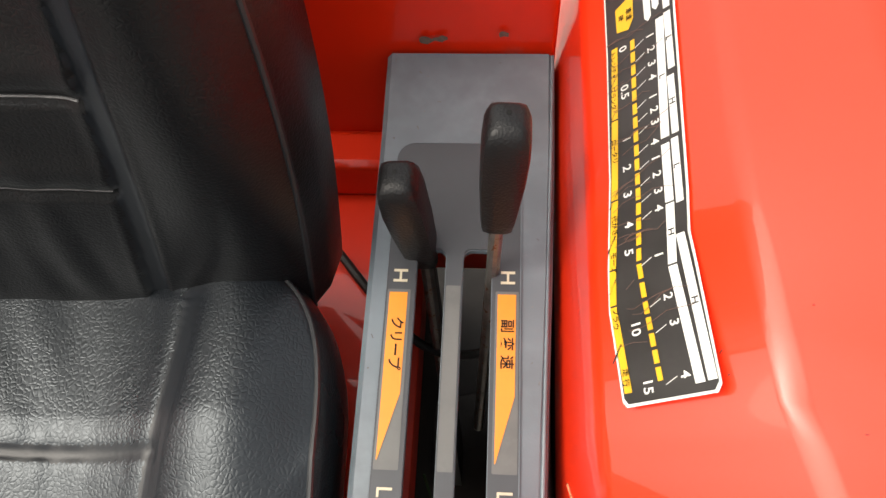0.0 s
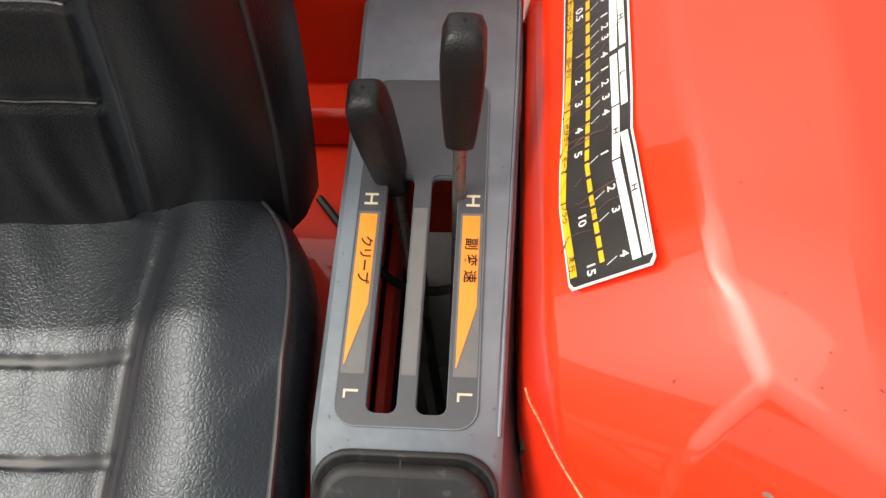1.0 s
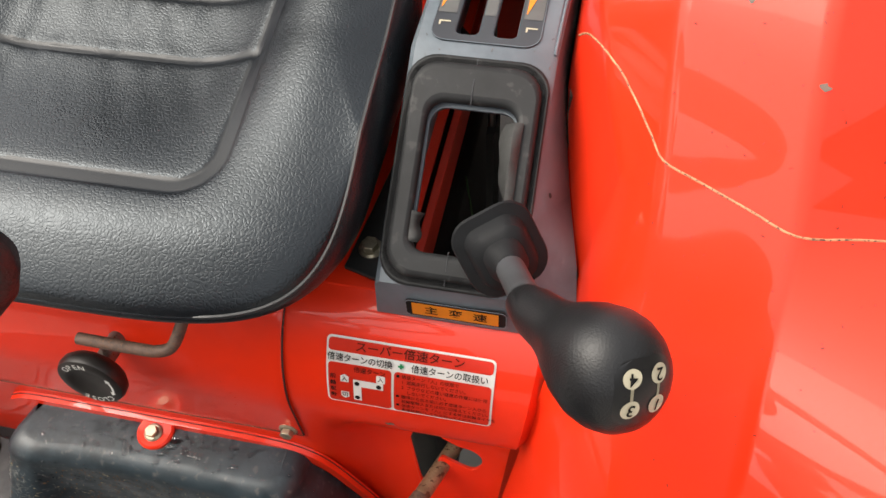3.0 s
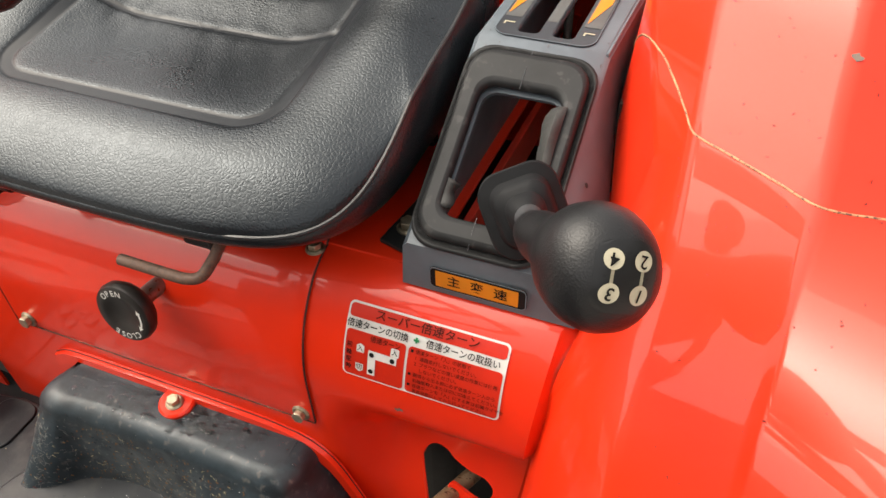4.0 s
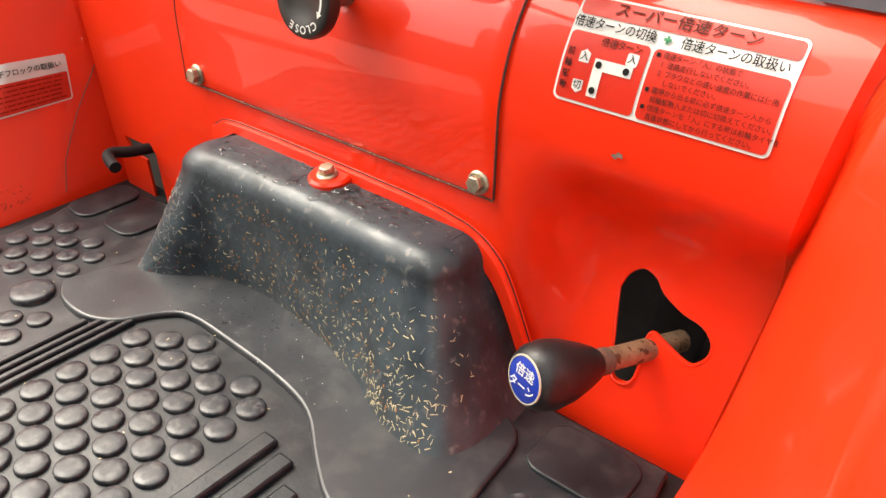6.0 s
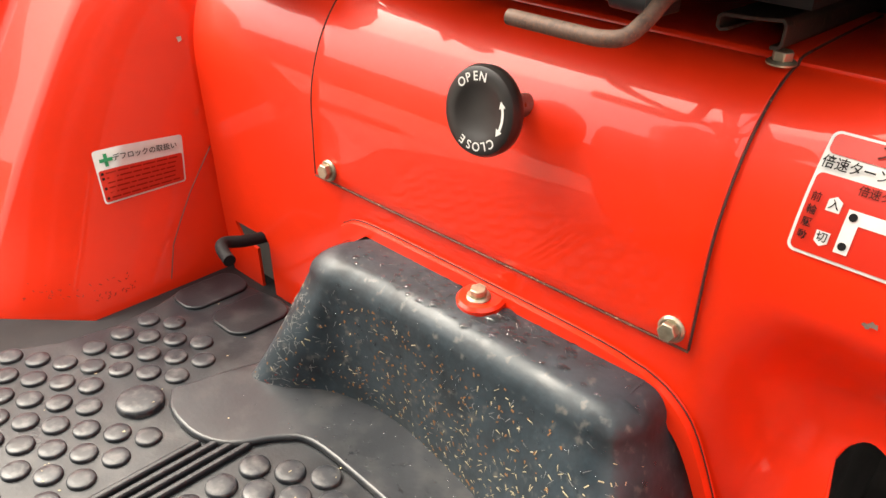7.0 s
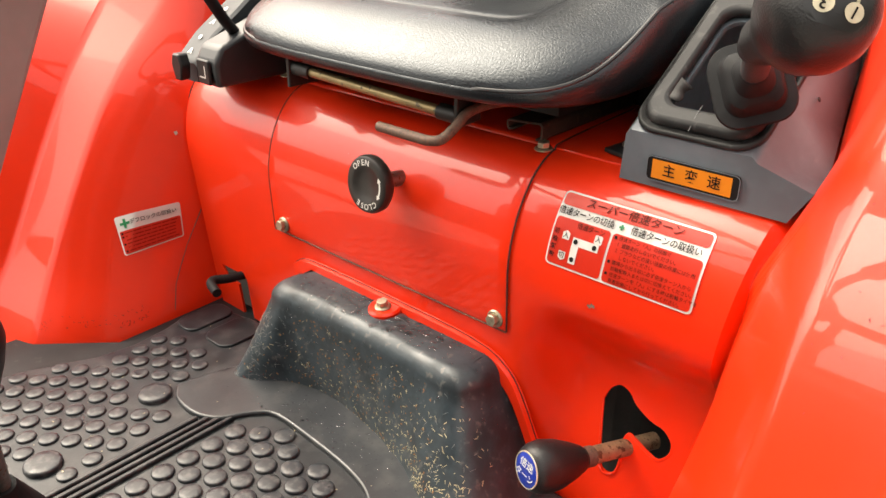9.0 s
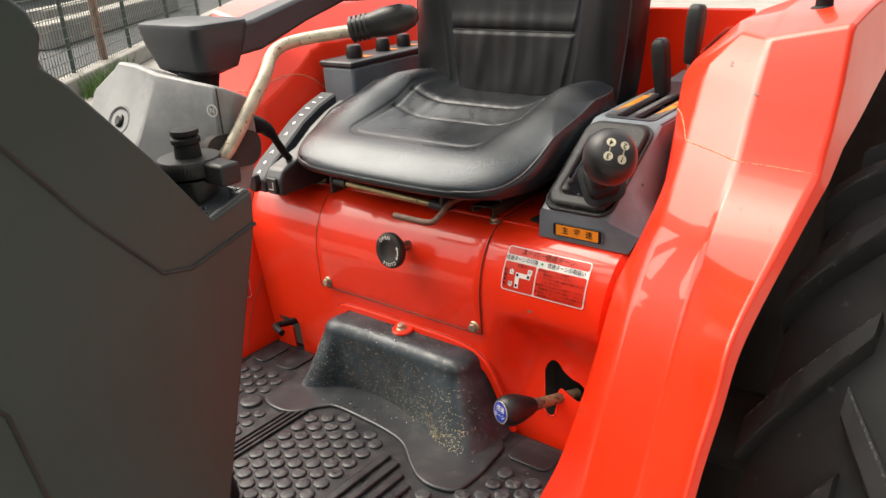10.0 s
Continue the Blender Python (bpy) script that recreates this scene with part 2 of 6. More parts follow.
def lathe(profile, m=None, sides=28):
    """A turned body from (radius, height) pairs about local z."""
    bm = bmesh.new()
    rings = []
    for r, z in profile:
        if r < 1e-6:
            rings.append([bm.verts.new((0, 0, z))])
        else:
            rings.append([bm.verts.new((r * math.cos(2 * math.pi * k / sides), r * math.sin(2 * math.pi * k / sides), z)) for k in range(sides)])
    for a, b in zip(rings, rings[1:]):
        for k in range(sides):
            j = (k + 1) % sides
            if len(a) == 1 and len(b) > 1:
                bm.faces.new((a[0], b[k], b[j]))
            elif len(b) == 1 and len(a) > 1:
                bm.faces.new((a[k], a[j], b[0]))
            elif len(a) > 1:
                bm.faces.new((a[k], a[j], b[j], b[k]))
    if m is not None:
        bmesh.ops.transform(bm, matrix=m, verts=bm.verts[:])
    return bm


def grid(rows, closed=False):
    """A skin over rows of points."""
    bm = bmesh.new()
    v = [[bm.verts.new(p) for p in row] for row in rows]
    for a, b in zip(v, v[1:]):
        for k in range(len(a) - (0 if closed else 1)):
            j = (k + 1) % len(a)
            try:
                bm.faces.new((a[k], a[j], b[j], b[k]))
            except ValueError:
                pass
    return bm


def prism(outline, low, high, m=None):
    """An upright body from a flat outline of (x, y), between two heights."""
    bm = bmesh.new()
    a = [bm.verts.new((x, y, low)) for x, y in outline]
    b = [bm.verts.new((x, y, high)) for x, y in outline]
    bm.faces.new(a[::-1])
    bm.faces.new(b)
    for k in range(len(a)):
        j = (k + 1) % len(a)
        bm.faces.new((a[k], a[j], b[j], b[k]))
    if m is not None:
        bmesh.ops.transform(bm, matrix=m, verts=bm.verts[:])
    return bm


def rounded(x0, y0, x1, y1, r, steps=5):
    """A rectangle's outline with rounded corners."""
    out = []
    for cx, cy, a0 in ((x1 - r, y1 - r, 0), (x0 + r, y1 - r, 90), (x0 + r, y0 + r, 180), (x1 - r, y0 + r, 270)):
        for k in range(steps + 1):
            a = radians(a0 + 90 * k / steps)
            out.append((cx + r * math.cos(a), cy + r * math.sin(a)))
    return out


def ring_prism(outer, inner, low, high, m=None):
    """A frame between two outlines with as many points each."""
    bm = bmesh.new()
    n = len(outer)
    rows = [[(x, y, low) for x, y in outer], [(x, y, high) for x, y in outer], [(x, y, high) for x, y in inner], [(x, y, low) for x, y in inner]]
    v = [[bm.verts.new(p) for p in row] for row in rows]
    for a, b in zip(v, v[1:] + v[:1]):
        for k in range(n):
            j = (k + 1) % n
            bm.faces.new((a[k], a[j], b[j], b[k]))
    if m is not None:
        bmesh.ops.transform(bm, matrix=m, verts=bm.verts[:])
    return bm


def frame_of(origin, across, up):
    """A pose whose x runs along across, y near up, z out of the face."""
    x = Vector(across).normalized()
    z = x.cross(Vector(up)).normalized()
    y = z.cross(x)
    m = Matrix((x, y, z)).transposed().to_4x4()
    m.translation = Vector(origin)
    return m


def lettering(words, size, m, x=0.0, y=0.0, lift=0.0006, turn=0.0, squeeze=1.0, centred=True):
    """Words as a flat mesh, lying on the pose m."""
    cu = bpy.data.curves.new("words", "FONT")
    cu.body, cu.size = words, size
    cu.offset = 0.012 * size
    cu.align_x = "CENTER" if centred else "LEFT"
    cu.align_y = "CENTER"
    cu.resolution_u = 3
    ob = bpy.data.objects.new("words", cu)
    me = bpy.data.meshes.new_from_object(ob)
    bm = bmesh.new()
    bm.from_mesh(me)
    bpy.data.objects.remove(ob)
    bpy.data.meshes.remove(me)
    bmesh.ops.transform(bm, matrix=m @ pose(x, y, lift, 0, 0, turn) @ Matrix.Diagonal((squeeze, 1, 1, 1)), verts=bm.verts[:])
    return bm


def carve(ob, cutters):
    """Take cutters (bmeshes) out of a mesh object."""
    for bm in cutters:
        bmesh.ops.recalc_face_normals(bm, faces=bm.faces[:])
        me = bpy.data.meshes.new("cutter")
        bm.to_mesh(me)
        bm.free()
        tool = new("cutter", me)
        tool.matrix_world = ob.matrix_world.copy()
        d = ob.modifiers.new("cut", "BOOLEAN")
        d.object, d.solver = tool, "EXACT"
        d.operation = "DIFFERENCE"
        bpy.context.view_layer.update()
        done = bpy.data.meshes.new_from_object(ob.evaluated_get(bpy.context.evaluated_depsgraph_get()))
        ob.modifiers.clear()
        ob.data = done
        bpy.data.objects.remove(tool)
    smooth(ob.data, 35)


def hex_bolt(at, way, size=0.0085, name="bolt", label="zinc-plated flanged hex bolt", parent=None, mat=None):
    m = (Vector(way)).to_track_quat("Z", "Y").to_matrix().to_4x4()
    m.translation = Vector(at)
    top = parent if parent is not None else thing(name, label, "bolt", group="flanged bolts", at=at)
    part("washer", lathe([(0, 0), (size * 1.15, 0), (size * 1.15, size * 0.14), (size * 0.95, size * 0.3), (0, size * 0.3)], m, 20), mat or ZINC, top)
    hexa = [(size * 0.82 * math.cos(radians(60 * k)), size * 0.82 * math.sin(radians(60 * k))) for k in range(6)]
    part("head", prism(hexa, size * 0.25, size * 1.0, m), mat or ZINC, top, bevel=size * 0.1)
    return top


CX = 0.0175  # the tractor's middle

# ---- ground and distance ----
GROUND = -0.75
part("ground", grid([[(x, y, GROUND) for x in (-400, -30, -10, -3, 0, 3, 10, 30, 400)] for y in (-400, -30, -10, -3, 0, 3, 10, 30, 400)]), CONCRETE, None)
tagged(bpy.data.objects["ground"], "pale concrete yard under the tractor", "ground", kind="structure")

# ---- seat base ----
FRONT = [(0.006, -0.03), (0.002, 0.05), (0.0, 0.12), (-0.0015, 0.17), (-0.002, 0.2), (0.001, 0.222), (0.0085, 0.245), (0.021, 0.266), (0.036, 0.281), (0.055, 0.29), (0.085, 0.295), (0.3, 0.3), (0.5, 0.302)]
PROFILE = curve([(0, y, z) for y, z in FRONT], 6)
LEFT_EDGE, RIGHT_EDGE = -0.345, 0.355
FX = 0.003  # middle between the fenders


def on_base(x, run, lift=0.0):
    """A place on the base's skin, run metres along it from the height 0.2 upwards."""
    k = min(range(len(PROFILE)), key=lambda i: abs(PROFILE[i].z - 0.2))
    while run > 0 and k < len(PROFILE) - 2:
        piece = (PROFILE[k + 1] - PROFILE[k]).length
        if piece > run:
            break
        run, k = run - piece, k + 1
    way = (PROFILE[k + 1] - PROFILE[k]).normalized()
    p = PROFILE[k] + way * run
    return Vector((x, p.y, p.z)) + Vector((0, -way.z, way.y)) * lift


def step(a, b, v):
    t = min(1, max(0, (v - a) / (b - a)))
    return t * t * (3 - 2 * t)


UP_FRONT = Matrix(((1, 0, 0, 0), (0, 0, 1, 0), (0, 1, 0, 0), (0, 0, 0, 1)))


GAP = material("dark_red_gap", (0.035, 0.008, 0.006), 0.7, tint=0.4, scale=90, wear=(0.16, 0.06, 0.04), wear_at=0.62)
RUSTY_GAP = material("rusty_gap", (0.1, 0.03, 0.015), 0.7, tint=0.4, scale=90, wear=(0.3, 0.17, 0.1), wear_at=0.6)


def seat_base():
    base = thing("tractor", "red tractor with a sheet-metal seat base and bolted cover panel", "tractor")
    xs = [LEFT_EDGE + (RIGHT_EDGE - LEFT_EDGE) * k / 76 for k in range(77)]
    rows = []
    for p in PROFILE:
        row = []
        for x in xs:
            edge = (x - LEFT_EDGE) / (RIGHT_EDGE - LEFT_EDGE)
            sunk = step(0.18, 0.24, x) * (1 - step(0.125, 0.19, p.z)) * max(0, 0.037 - 0.33 * max(0, 0.105 - p.z))
            lean = 0.028 * max(0, (0.3 - p.z) / 0.3)
            row.append((x + lean * (1 - 2 * edge), p.y + sunk, p.z))
        row = [(row[0][0] - 0.036, p.y + 0.03, p.z)] + row + [(row[-1][0] + 0.016, row[-1][1] + 0.022, p.z)]
        rows.append(row)
    skin = grid(rows)
    gap = [f for f in skin.faces if all(0.243 < v.co.x < 0.336 and v.co.y > 0.06 and v.co.z > 0.285 for v in f.verts)]
    bmesh.ops.delete(skin, geom=gap, context="FACES")
    body = part("front_panel", skin, RED, base, sharp=60, thick=0.003)
    hole = [(0.243, 0.089), (0.247, 0.1), (0.256, 0.107), (0.266, 0.104), (0.274, 0.096), (0.289, 0.089), (0.303, 0.086), (0.312, 0.078), (0.312, 0.068), (0.304, 0.06), (0.294, 0.062), (0.282, 0.067), (0.274, 0.0695), (0.2715, 0.062), (0.2725, 0.046), (0.271, 0.034), (0.264, 0.029), (0.2555, 0.033), (0.25, 0.056), (0.246, 0.074)]
    hole = [(p.x, p.y) for p in curve([(x, z, 0) for x, z in hole + hole[:1]], 3)][:-1]
    slot = [(-0.302, 0.045), (-0.253, 0.046), (-0.248, 0.04), (-0.246, -0.02), (-0.267, -0.02), (-0.2685, 0.027), (-0.292, 0.029)]
    carve(body, [prism(hole, -0.2, 0.1, UP_FRONT), prism(slot, -0.2, 0.1, UP_FRONT)])
    part("hole_edge", tube([Vector((x, 0.039 - 0.33 * max(0, 0.105 - z), z)) for x, z in hole + hole[:1]], 0.0013, 6), RED, base)
    cover, seal = [], []
    for p in PROFILE:
        if p.z < 0.135 or p.y > 0.2:
            continue
        k = PROFILE.index(p)
        way = (PROFILE[k + 1] - p).normalized()
        out = Vector((0, -way.z, way.y))
        w0, w1 = -0.168, 0.161
        cover.append([Vector((w0 + (w1 - w0) * i / 30, p.y, p.z)) + out * 0.0024 for i in range(31)])
        seal.append((Vector((w0 - 0.0008, p.y, p.z)) + out * 0.0018, Vector((w1 + 0.0008, p.y, p.z)) + out * 0.0018))
    part("cover_panel", grid(cover), RED, base, "removable red cover panel", sharp=60, thick=0.002, bevel=0.001)
    for n in (0, 1):
        part("seam", tube([q[n] for q in seal], 0.0008, 6), GAP, base, "dark gap beside the cover panel")
    part("seam", tube([seal[0][0] + Vector((0, 0, -0.0014)), seal[0][1] + Vector((0, 0, -0.0014))], 0.0008, 6), RUSTY_GAP, base, "rust-stained gap under the cover panel")
    return base


seat_base()


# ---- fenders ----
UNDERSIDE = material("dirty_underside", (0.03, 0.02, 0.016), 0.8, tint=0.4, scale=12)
RAILS = [
    [(0.345, 1.06, 0.4), (0.354, 1.06, 0.495), (0.412, 1.06, 0.553), (0.47, 1.06, 0.583), (0.566, 1.06, 0.59), (0.573, 1.06, 0.52)],
    [(0.345, 0.5, 0.4), (0.354, 0.5, 0.495), (0.412, 0.5, 0.553), (0.47, 0.5, 0.581), (0.566, 0.5, 0.588), (0.573, 0.5, 0.52)],
    [(0.345, 0.31, 0.39), (0.354, 0.31, 0.495), (0.412, 0.31, 0.553), (0.47, 0.31, 0.574), (0.566, 0.29, 0.58), (0.573, 0.31, 0.49)],
    [(0.345, 0.225, 0.382), (0.3545, 0.226, 0.4935), (0.4195, 0.222, 0.552), (0.473, 0.2, 0.56), (0.566, 0.2, 0.57), (0.573, 0.24, 0.465)],
    [(0.3455, 0.205, 0.375), (0.357, 0.2, 0.485), (0.434, 0.179, 0.543), (0.478, 0.143, 0.542), (0.565, 0.145, 0.56), (0.573, 0.215, 0.455)],
    [(0.35, 0.18, 0.355), (0.362, 0.178, 0.463), (0.405, 0.153, 0.508), (0.48, 0.112, 0.502), (0.566, 0.125, 0.5), (0.573, 0.18, 0.443)],
    [(0.358, 0.145, 0.33), (0.374, 0.143, 0.432), (0.407, 0.121, 0.467), (0.482, 0.081, 0.461), (0.566, 0.1, 0.455), (0.573, 0.13, 0.428)],
    [(0.372, 0.09, 0.3), (0.388, 0.104, 0.402), (0.409, 0.09, 0.429), (0.485, 0.05, 0.423), (0.566, 0.066, 0.414), (0.573, 0.085, 0.4)],
    [(0.358, 0.022, 0.26), (0.393, 0.047, 0.35), (0.412, 0.032, 0.357), (0.481, 0.006, 0.372), (0.566, -0.02, 0.384), (0.573, -0.01, 0.37)],
    [(0.35, 0.014, 0.2), (0.376, -0.015, 0.272), (0.412, -0.05, 0.27), (0.481, -0.068, 0.275), (0.566, -0.16, 0.333), (0.573, -0.15, 0.318)],
    [(0.3445, 0.012, 0.14), (0.366, -0.055, 0.175), (0.411, -0.112, 0.172), (0.481, -0.122, 0.185), (0.566, -0.205, 0.28), (0.573, -0.198, 0.268)],
    [(0.336, 0.012, 0.06), (0.349, -0.1, 0.065), (0.41, -0.172, 0.06), (0.481, -0.182, 0.075), (0.565, -0.262, 0.2), (0.572, -0.255, 0.19)],
    [(0.328, 0.012, -0.02), (0.325, -0.14, -0.02), (0.4, -0.214, -0.02), (0.481, -0.238, -0.015), (0.562, -0.325, 0.02), (0.57, -0.32, 0.01)],
    [(0.322, 0.012, -0.1), (0.32, -0.15, -0.1), (0.4, -0.235, -0.1), (0.481, -0.258, -0.1), (0.56, -0.345, -0.1), (0.568, -0.34, -0.1)],
]
CREASE, BEND = 4, 7  # the row of the front crease, and the row below which the facets curve
CUTS = 3


def rail(k):
    """One lengthwise edge: straight pieces over the top, a smooth sweep below the joint."""
    p = [Vector(row[k]) for row in RAILS]
    out = [p[i].lerp(p[i + 1], j / CUTS) for i in range(BEND) for j in range(CUTS)]
    return out + curve(p[BEND:], 6)


def fender(side):
    """One rear fender; the other one is its mirror image about the tractor's middle."""
    mirror = (lambda p: p) if side > 0 else (lambda p: Vector((2 * FX - p.x, p.y, p.z)))
    lines = [rail(k) for k in range(6)]
    ob = thing("fender", "glossy red faceted rear fender with scuffed edges", "tractor fender", group="rear fenders")
    rows = [[mirror(line[i]) for line in lines] for i in range(len(lines[0]))]
    shell = part("shell", grid(rows), RED, ob, sharp=180)
    weight = shell.data.attributes.new("bevel_weight_edge", "FLOAT", "EDGE")
    for e in shell.data.edges:
        p, q = e.vertices
        along, across = p % 6 == q % 6 and 0 < p % 6 < 5 and (p % 6 > 1 or max(p, q) // 6 <= BEND * CUTS), p // 6 == q // 6 == CREASE * CUTS and min(p % 6, q % 6) >= 2
        weight.data[e.index].value = 1.0 if along or across else 0.0
    soft = shell.modifiers.new("bevel", "BEVEL")
    soft.width, soft.segments, soft.limit_method, soft.harden_normals = 0.006, 3, "WEIGHT", True
    # dark plates along the fender's inner side and across its rear end
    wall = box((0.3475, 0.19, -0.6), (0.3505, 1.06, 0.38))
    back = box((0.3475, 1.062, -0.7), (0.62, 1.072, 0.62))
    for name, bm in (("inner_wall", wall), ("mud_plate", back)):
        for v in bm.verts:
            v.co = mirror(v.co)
        part(name, bm, UNDERSIDE, ob, "dark inside of the fender")
    return ob


fender(1)
fender(-1)


# ---- floor ----
def floor_plate():
    ob = thing("floor_plate", "grey steel step floor under the mat", "tractor floor")
    part("plate", box((-0.42, -0.95, -0.05), (0.345, 0.02, -0.015)), FLOOR_GREY, ob)
    return ob


floor_plate()

MAT_EDGE = [(-0.225, -0.006), (-0.298, -0.02), (-0.302, -0.06), (-0.292, -0.091), (-0.287, -0.133), (-0.295, -0.18), (-0.325, -0.238), (-0.34, -0.3), (-0.34, -0.9), (0.33, -0.9), (0.33, -0.12), (0.315, -0.004), (0.22, -0.004), (0.0, -0.02)]
APRON = [(-0.172, -0.148), (-0.15, -0.161), (-0.115, -0.163), (-0.088, -0.15), (-0.07, -0.122), (-0.05, -0.108), (0.003, -0.108), (0.06, -0.112), (0.1, -0.122), (0.136, -0.148), (0.165, -0.166), (0.195, -0.172), (0.224, -0.163), (0.233, -0.139), (0.232, -0.09), (0.22, -0.04), (0.16, -0.03), (0.02, -0.03), (-0.09, -0.035), (-0.15, -0.075)]


def inside(outline, x, y):
    hit = False
    for (x0, y0), (x1, y1) in zip(outline, outline[1:] + outline[:1]):
        if (y0 > y) != (y1 > y) and x < (x1 - x0) * (y - y0) / (y1 - y0) + x0:
            hit = not hit
    return hit


def clear_of(outline, x, y, far):
    return not any(inside(outline, x + far * math.cos(a), y + far * math.sin(a)) for a in (0, 0.8, 1.6, 2.4, 3.1, 3.9, 4.7, 5.5))


def rubber_mat():
    ob = thing("rubber_mat", "wet black rubber floor mat with round studs and ribs", "floor mat")
    part("sheet", prism(MAT_EDGE, -0.015, -0.005), MAT, ob, bevel=0.002)
    soft = [(p.x, p.y) for p in curve([(x, y, 0) for x, y in APRON + APRON[:1]], 4)][:-1]
    part("apron", prism(soft, -0.006, 0.0), APRON_RUBBER, ob, "smooth raised apron round the tunnel cover", bevel=0.0025, segments=3)
    for k, x in enumerate((-0.108, -0.099, -0.09, -0.081)):
        part("rib", box((x - 0.0028, -0.6, -0.006), (x + 0.0028, -0.163 + 0.008 * k, -0.001)), MAT, ob, bevel=0.0015)
    for k, x in enumerate((0.1, 0.122, 0.144, 0.166)):
        part("rib", box((x - 0.007, -0.6, -0.006), (x + 0.007, (-0.152, -0.158, -0.174, -0.186)[k], 0.0)), MAT, ob, "broad flat rib", bevel=0.002)
    for outline in (rounded(-0.297, -0.078, -0.258, -0.012, 0.014), rounded(-0.245, -0.072, -0.196, -0.01, 0.016), rounded(0.236, -0.062, 0.305, -0.012, 0.014)):
        part("pad", prism(outline, -0.006, -0.0022), MAT, ob, bevel=0.0012)
    # studs, on two slanted lattices
    def stud_mesh(r, h):
        bm = lathe([(r, -0.006), (r * 0.99, -0.006 + h * 0.6), (r * 0.95, -0.006 + h * 0.84), (r * 0.86, -0.006 + h * 0.96), (r * 0.5, -0.006 + h * 1.02), (0, -0.006 + h * 1.03)], None, 22)
        bmesh.ops.recalc_face_normals(bm, faces=bm.faces[:])
        me = bpy.data.meshes.new("stud")
        bm.to_mesh(me)
        bm.free()
        me.materials.append(STUD)
        smooth(me, 60)
        return me

    small, mid, large = stud_mesh(0.0097, 0.0038), stud_mesh(0.011, 0.0044), stud_mesh(0.018, 0.0065)
    spots = []
    for x, y in ((-0.177, -0.171), (-0.154, -0.3), (-0.22, -0.42)):
        spots.append((x, y, large, 0.019))
    for i in range(-40, 40):
        for j in range(-40, 40):
            x, y = -0.244 + 0.019 * i - 0.0225 * j, -0.176 + 0.0138 * i + 0.0125 * j
            if -0.33 < x < -0.122 and -0.5 < y < -0.092 and inside(MAT_EDGE, x - 0.0105, y) and (x < -0.194 - 0.425 * (y + 0.081) or y < -0.16):
                spots.append((x, y, small, 0.009))
            x, y = -0.061 + 0.0213 * i, -0.176 + 0.0144 * i - 0.0265 * j
            if -0.066 < x < 0.086 and -0.42 < y < -0.118:
                spots.append((x, y, mid, 0.011))
            if 0.18 < x < 0.325 and -0.42 < y < -0.08:
                spots.append((x, y, mid, 0.011))
    done = []
    for x, y, me, r in spots:
        if not clear_of(APRON, x, y, r) or any(math.hypot(x - a, y - b) < r + c - 0.002 for a, b, c in done if c > 0.012 or r > 0.012):
            continue
        done.append((x, y, r))
        s = new("stud", me)
        s.parent = ob
        s.location = (x, y, 0)
    return ob


mat_thing = rubber_mat()


# ---- tunnel cover ----
def tunnel_cover():
    ob = thing("tunnel_cover", "scuffed black plastic tunnel cover with straw bits on it", "cover")
    low = [(-0.135, 0.002), (-0.146, -0.05), (-0.147, -0.097), (-0.118, -0.09), (-0.083, -0.062), (-0.03, -0.05), (0.035, -0.058), (0.096, -0.075), (0.14, -0.097), (0.175, -0.106), (0.203, -0.098), (0.214, -0.062), (0.21, 0.002)]
    top = [(-0.113, 0.002), (-0.121, -0.03), (-0.12, -0.05), (-0.1, -0.058), (-0.075, -0.055), (-0.03, -0.052), (0.035, -0.052), (0.085, -0.053), (0.122, -0.055), (0.142, -0.054), (0.153, -0.048), (0.16, -0.03), (0.16, 0.002)]
    a = curve([(x, y, 0) for x, y in low], 5)
    b = curve([(x, y, 0) for x, y in top], 5)
    mid = Vector((0.02, 0.002, 0))
    rows = []
    for k in range(10):
        t = k / 9
        rows.append([p.lerp(q, t ** 0.85) + Vector((0, 0, -0.006 + 0.094 * t)) for p, q in zip(a, b)])
    for k in range(1, 9):
        t = radians(90 * k / 8)
        shrink, up = 1 - math.cos(t), math.sin(t)
        rows.append([Vector((q.x - math.copysign(min(0.018, abs(q.x - mid.x)) * shrink, q.x - mid.x), q.y + (0.018 if q.y < -0.03 else 0) * shrink, 0.088 + 0.02 * up)) for q in b])
    last = rows[-1]
    for s in (0.6, 0.2, 0.0):
        rows.append([Vector((mid.x + (p.x - mid.x) * 1.0, mid.y + (p.y - mid.y) * s, 0.1085)) for p in last])
    skin = grid(rows)
    bmesh.ops.remove_doubles(skin, verts=skin.verts[:], dist=0.00002)
    part("shell", skin, HUMP, ob, sharp=60)
    rim = [(-0.157, 0.04), (-0.15, 0.085), (-0.135, 0.104), (-0.115, 0.113), (-0.06, 0.115), (0.02, 0.115), (0.1, 0.114), (0.135, 0.11), (0.158, 0.1), (0.176, 0.08), (0.2, 0.03), (0.214, -0.005)]
    line = curve([(x, -0.003, z - 0.0055) for x, z in rim[2:]], 5)
    wide = [[p + Vector((0, 0.002, -0.009)), p + Vector((0, -0.004, -0.0075)), p + Vector((0.002 * (p.x > 0.13), -0.0035, 0.007)), p + Vector((0.004 * (p.x > 0.13), 0.003, 0.0085))] for p in line]
    part("flange", grid(wide), RED, ob, "red painted flange framing the cover", sharp=50)
    part("joint", tube([p + Vector((0.004 * (p.x > 0.13), 0.0005, 0.0088)) for p in line], 0.0005, 6), GAP, ob, "thin dark joint line above the flange")
    part("tab", lathe([(0, 0), (0.017, 0), (0.017, 0.004), (0.015, 0.006), (0, 0.006)], frame_of((0.019, -0.013, 0.1085), (1, 0, 0), (0, 0.97, 0.1)), 28), RED, ob, "round red bolt tab")
    return ob


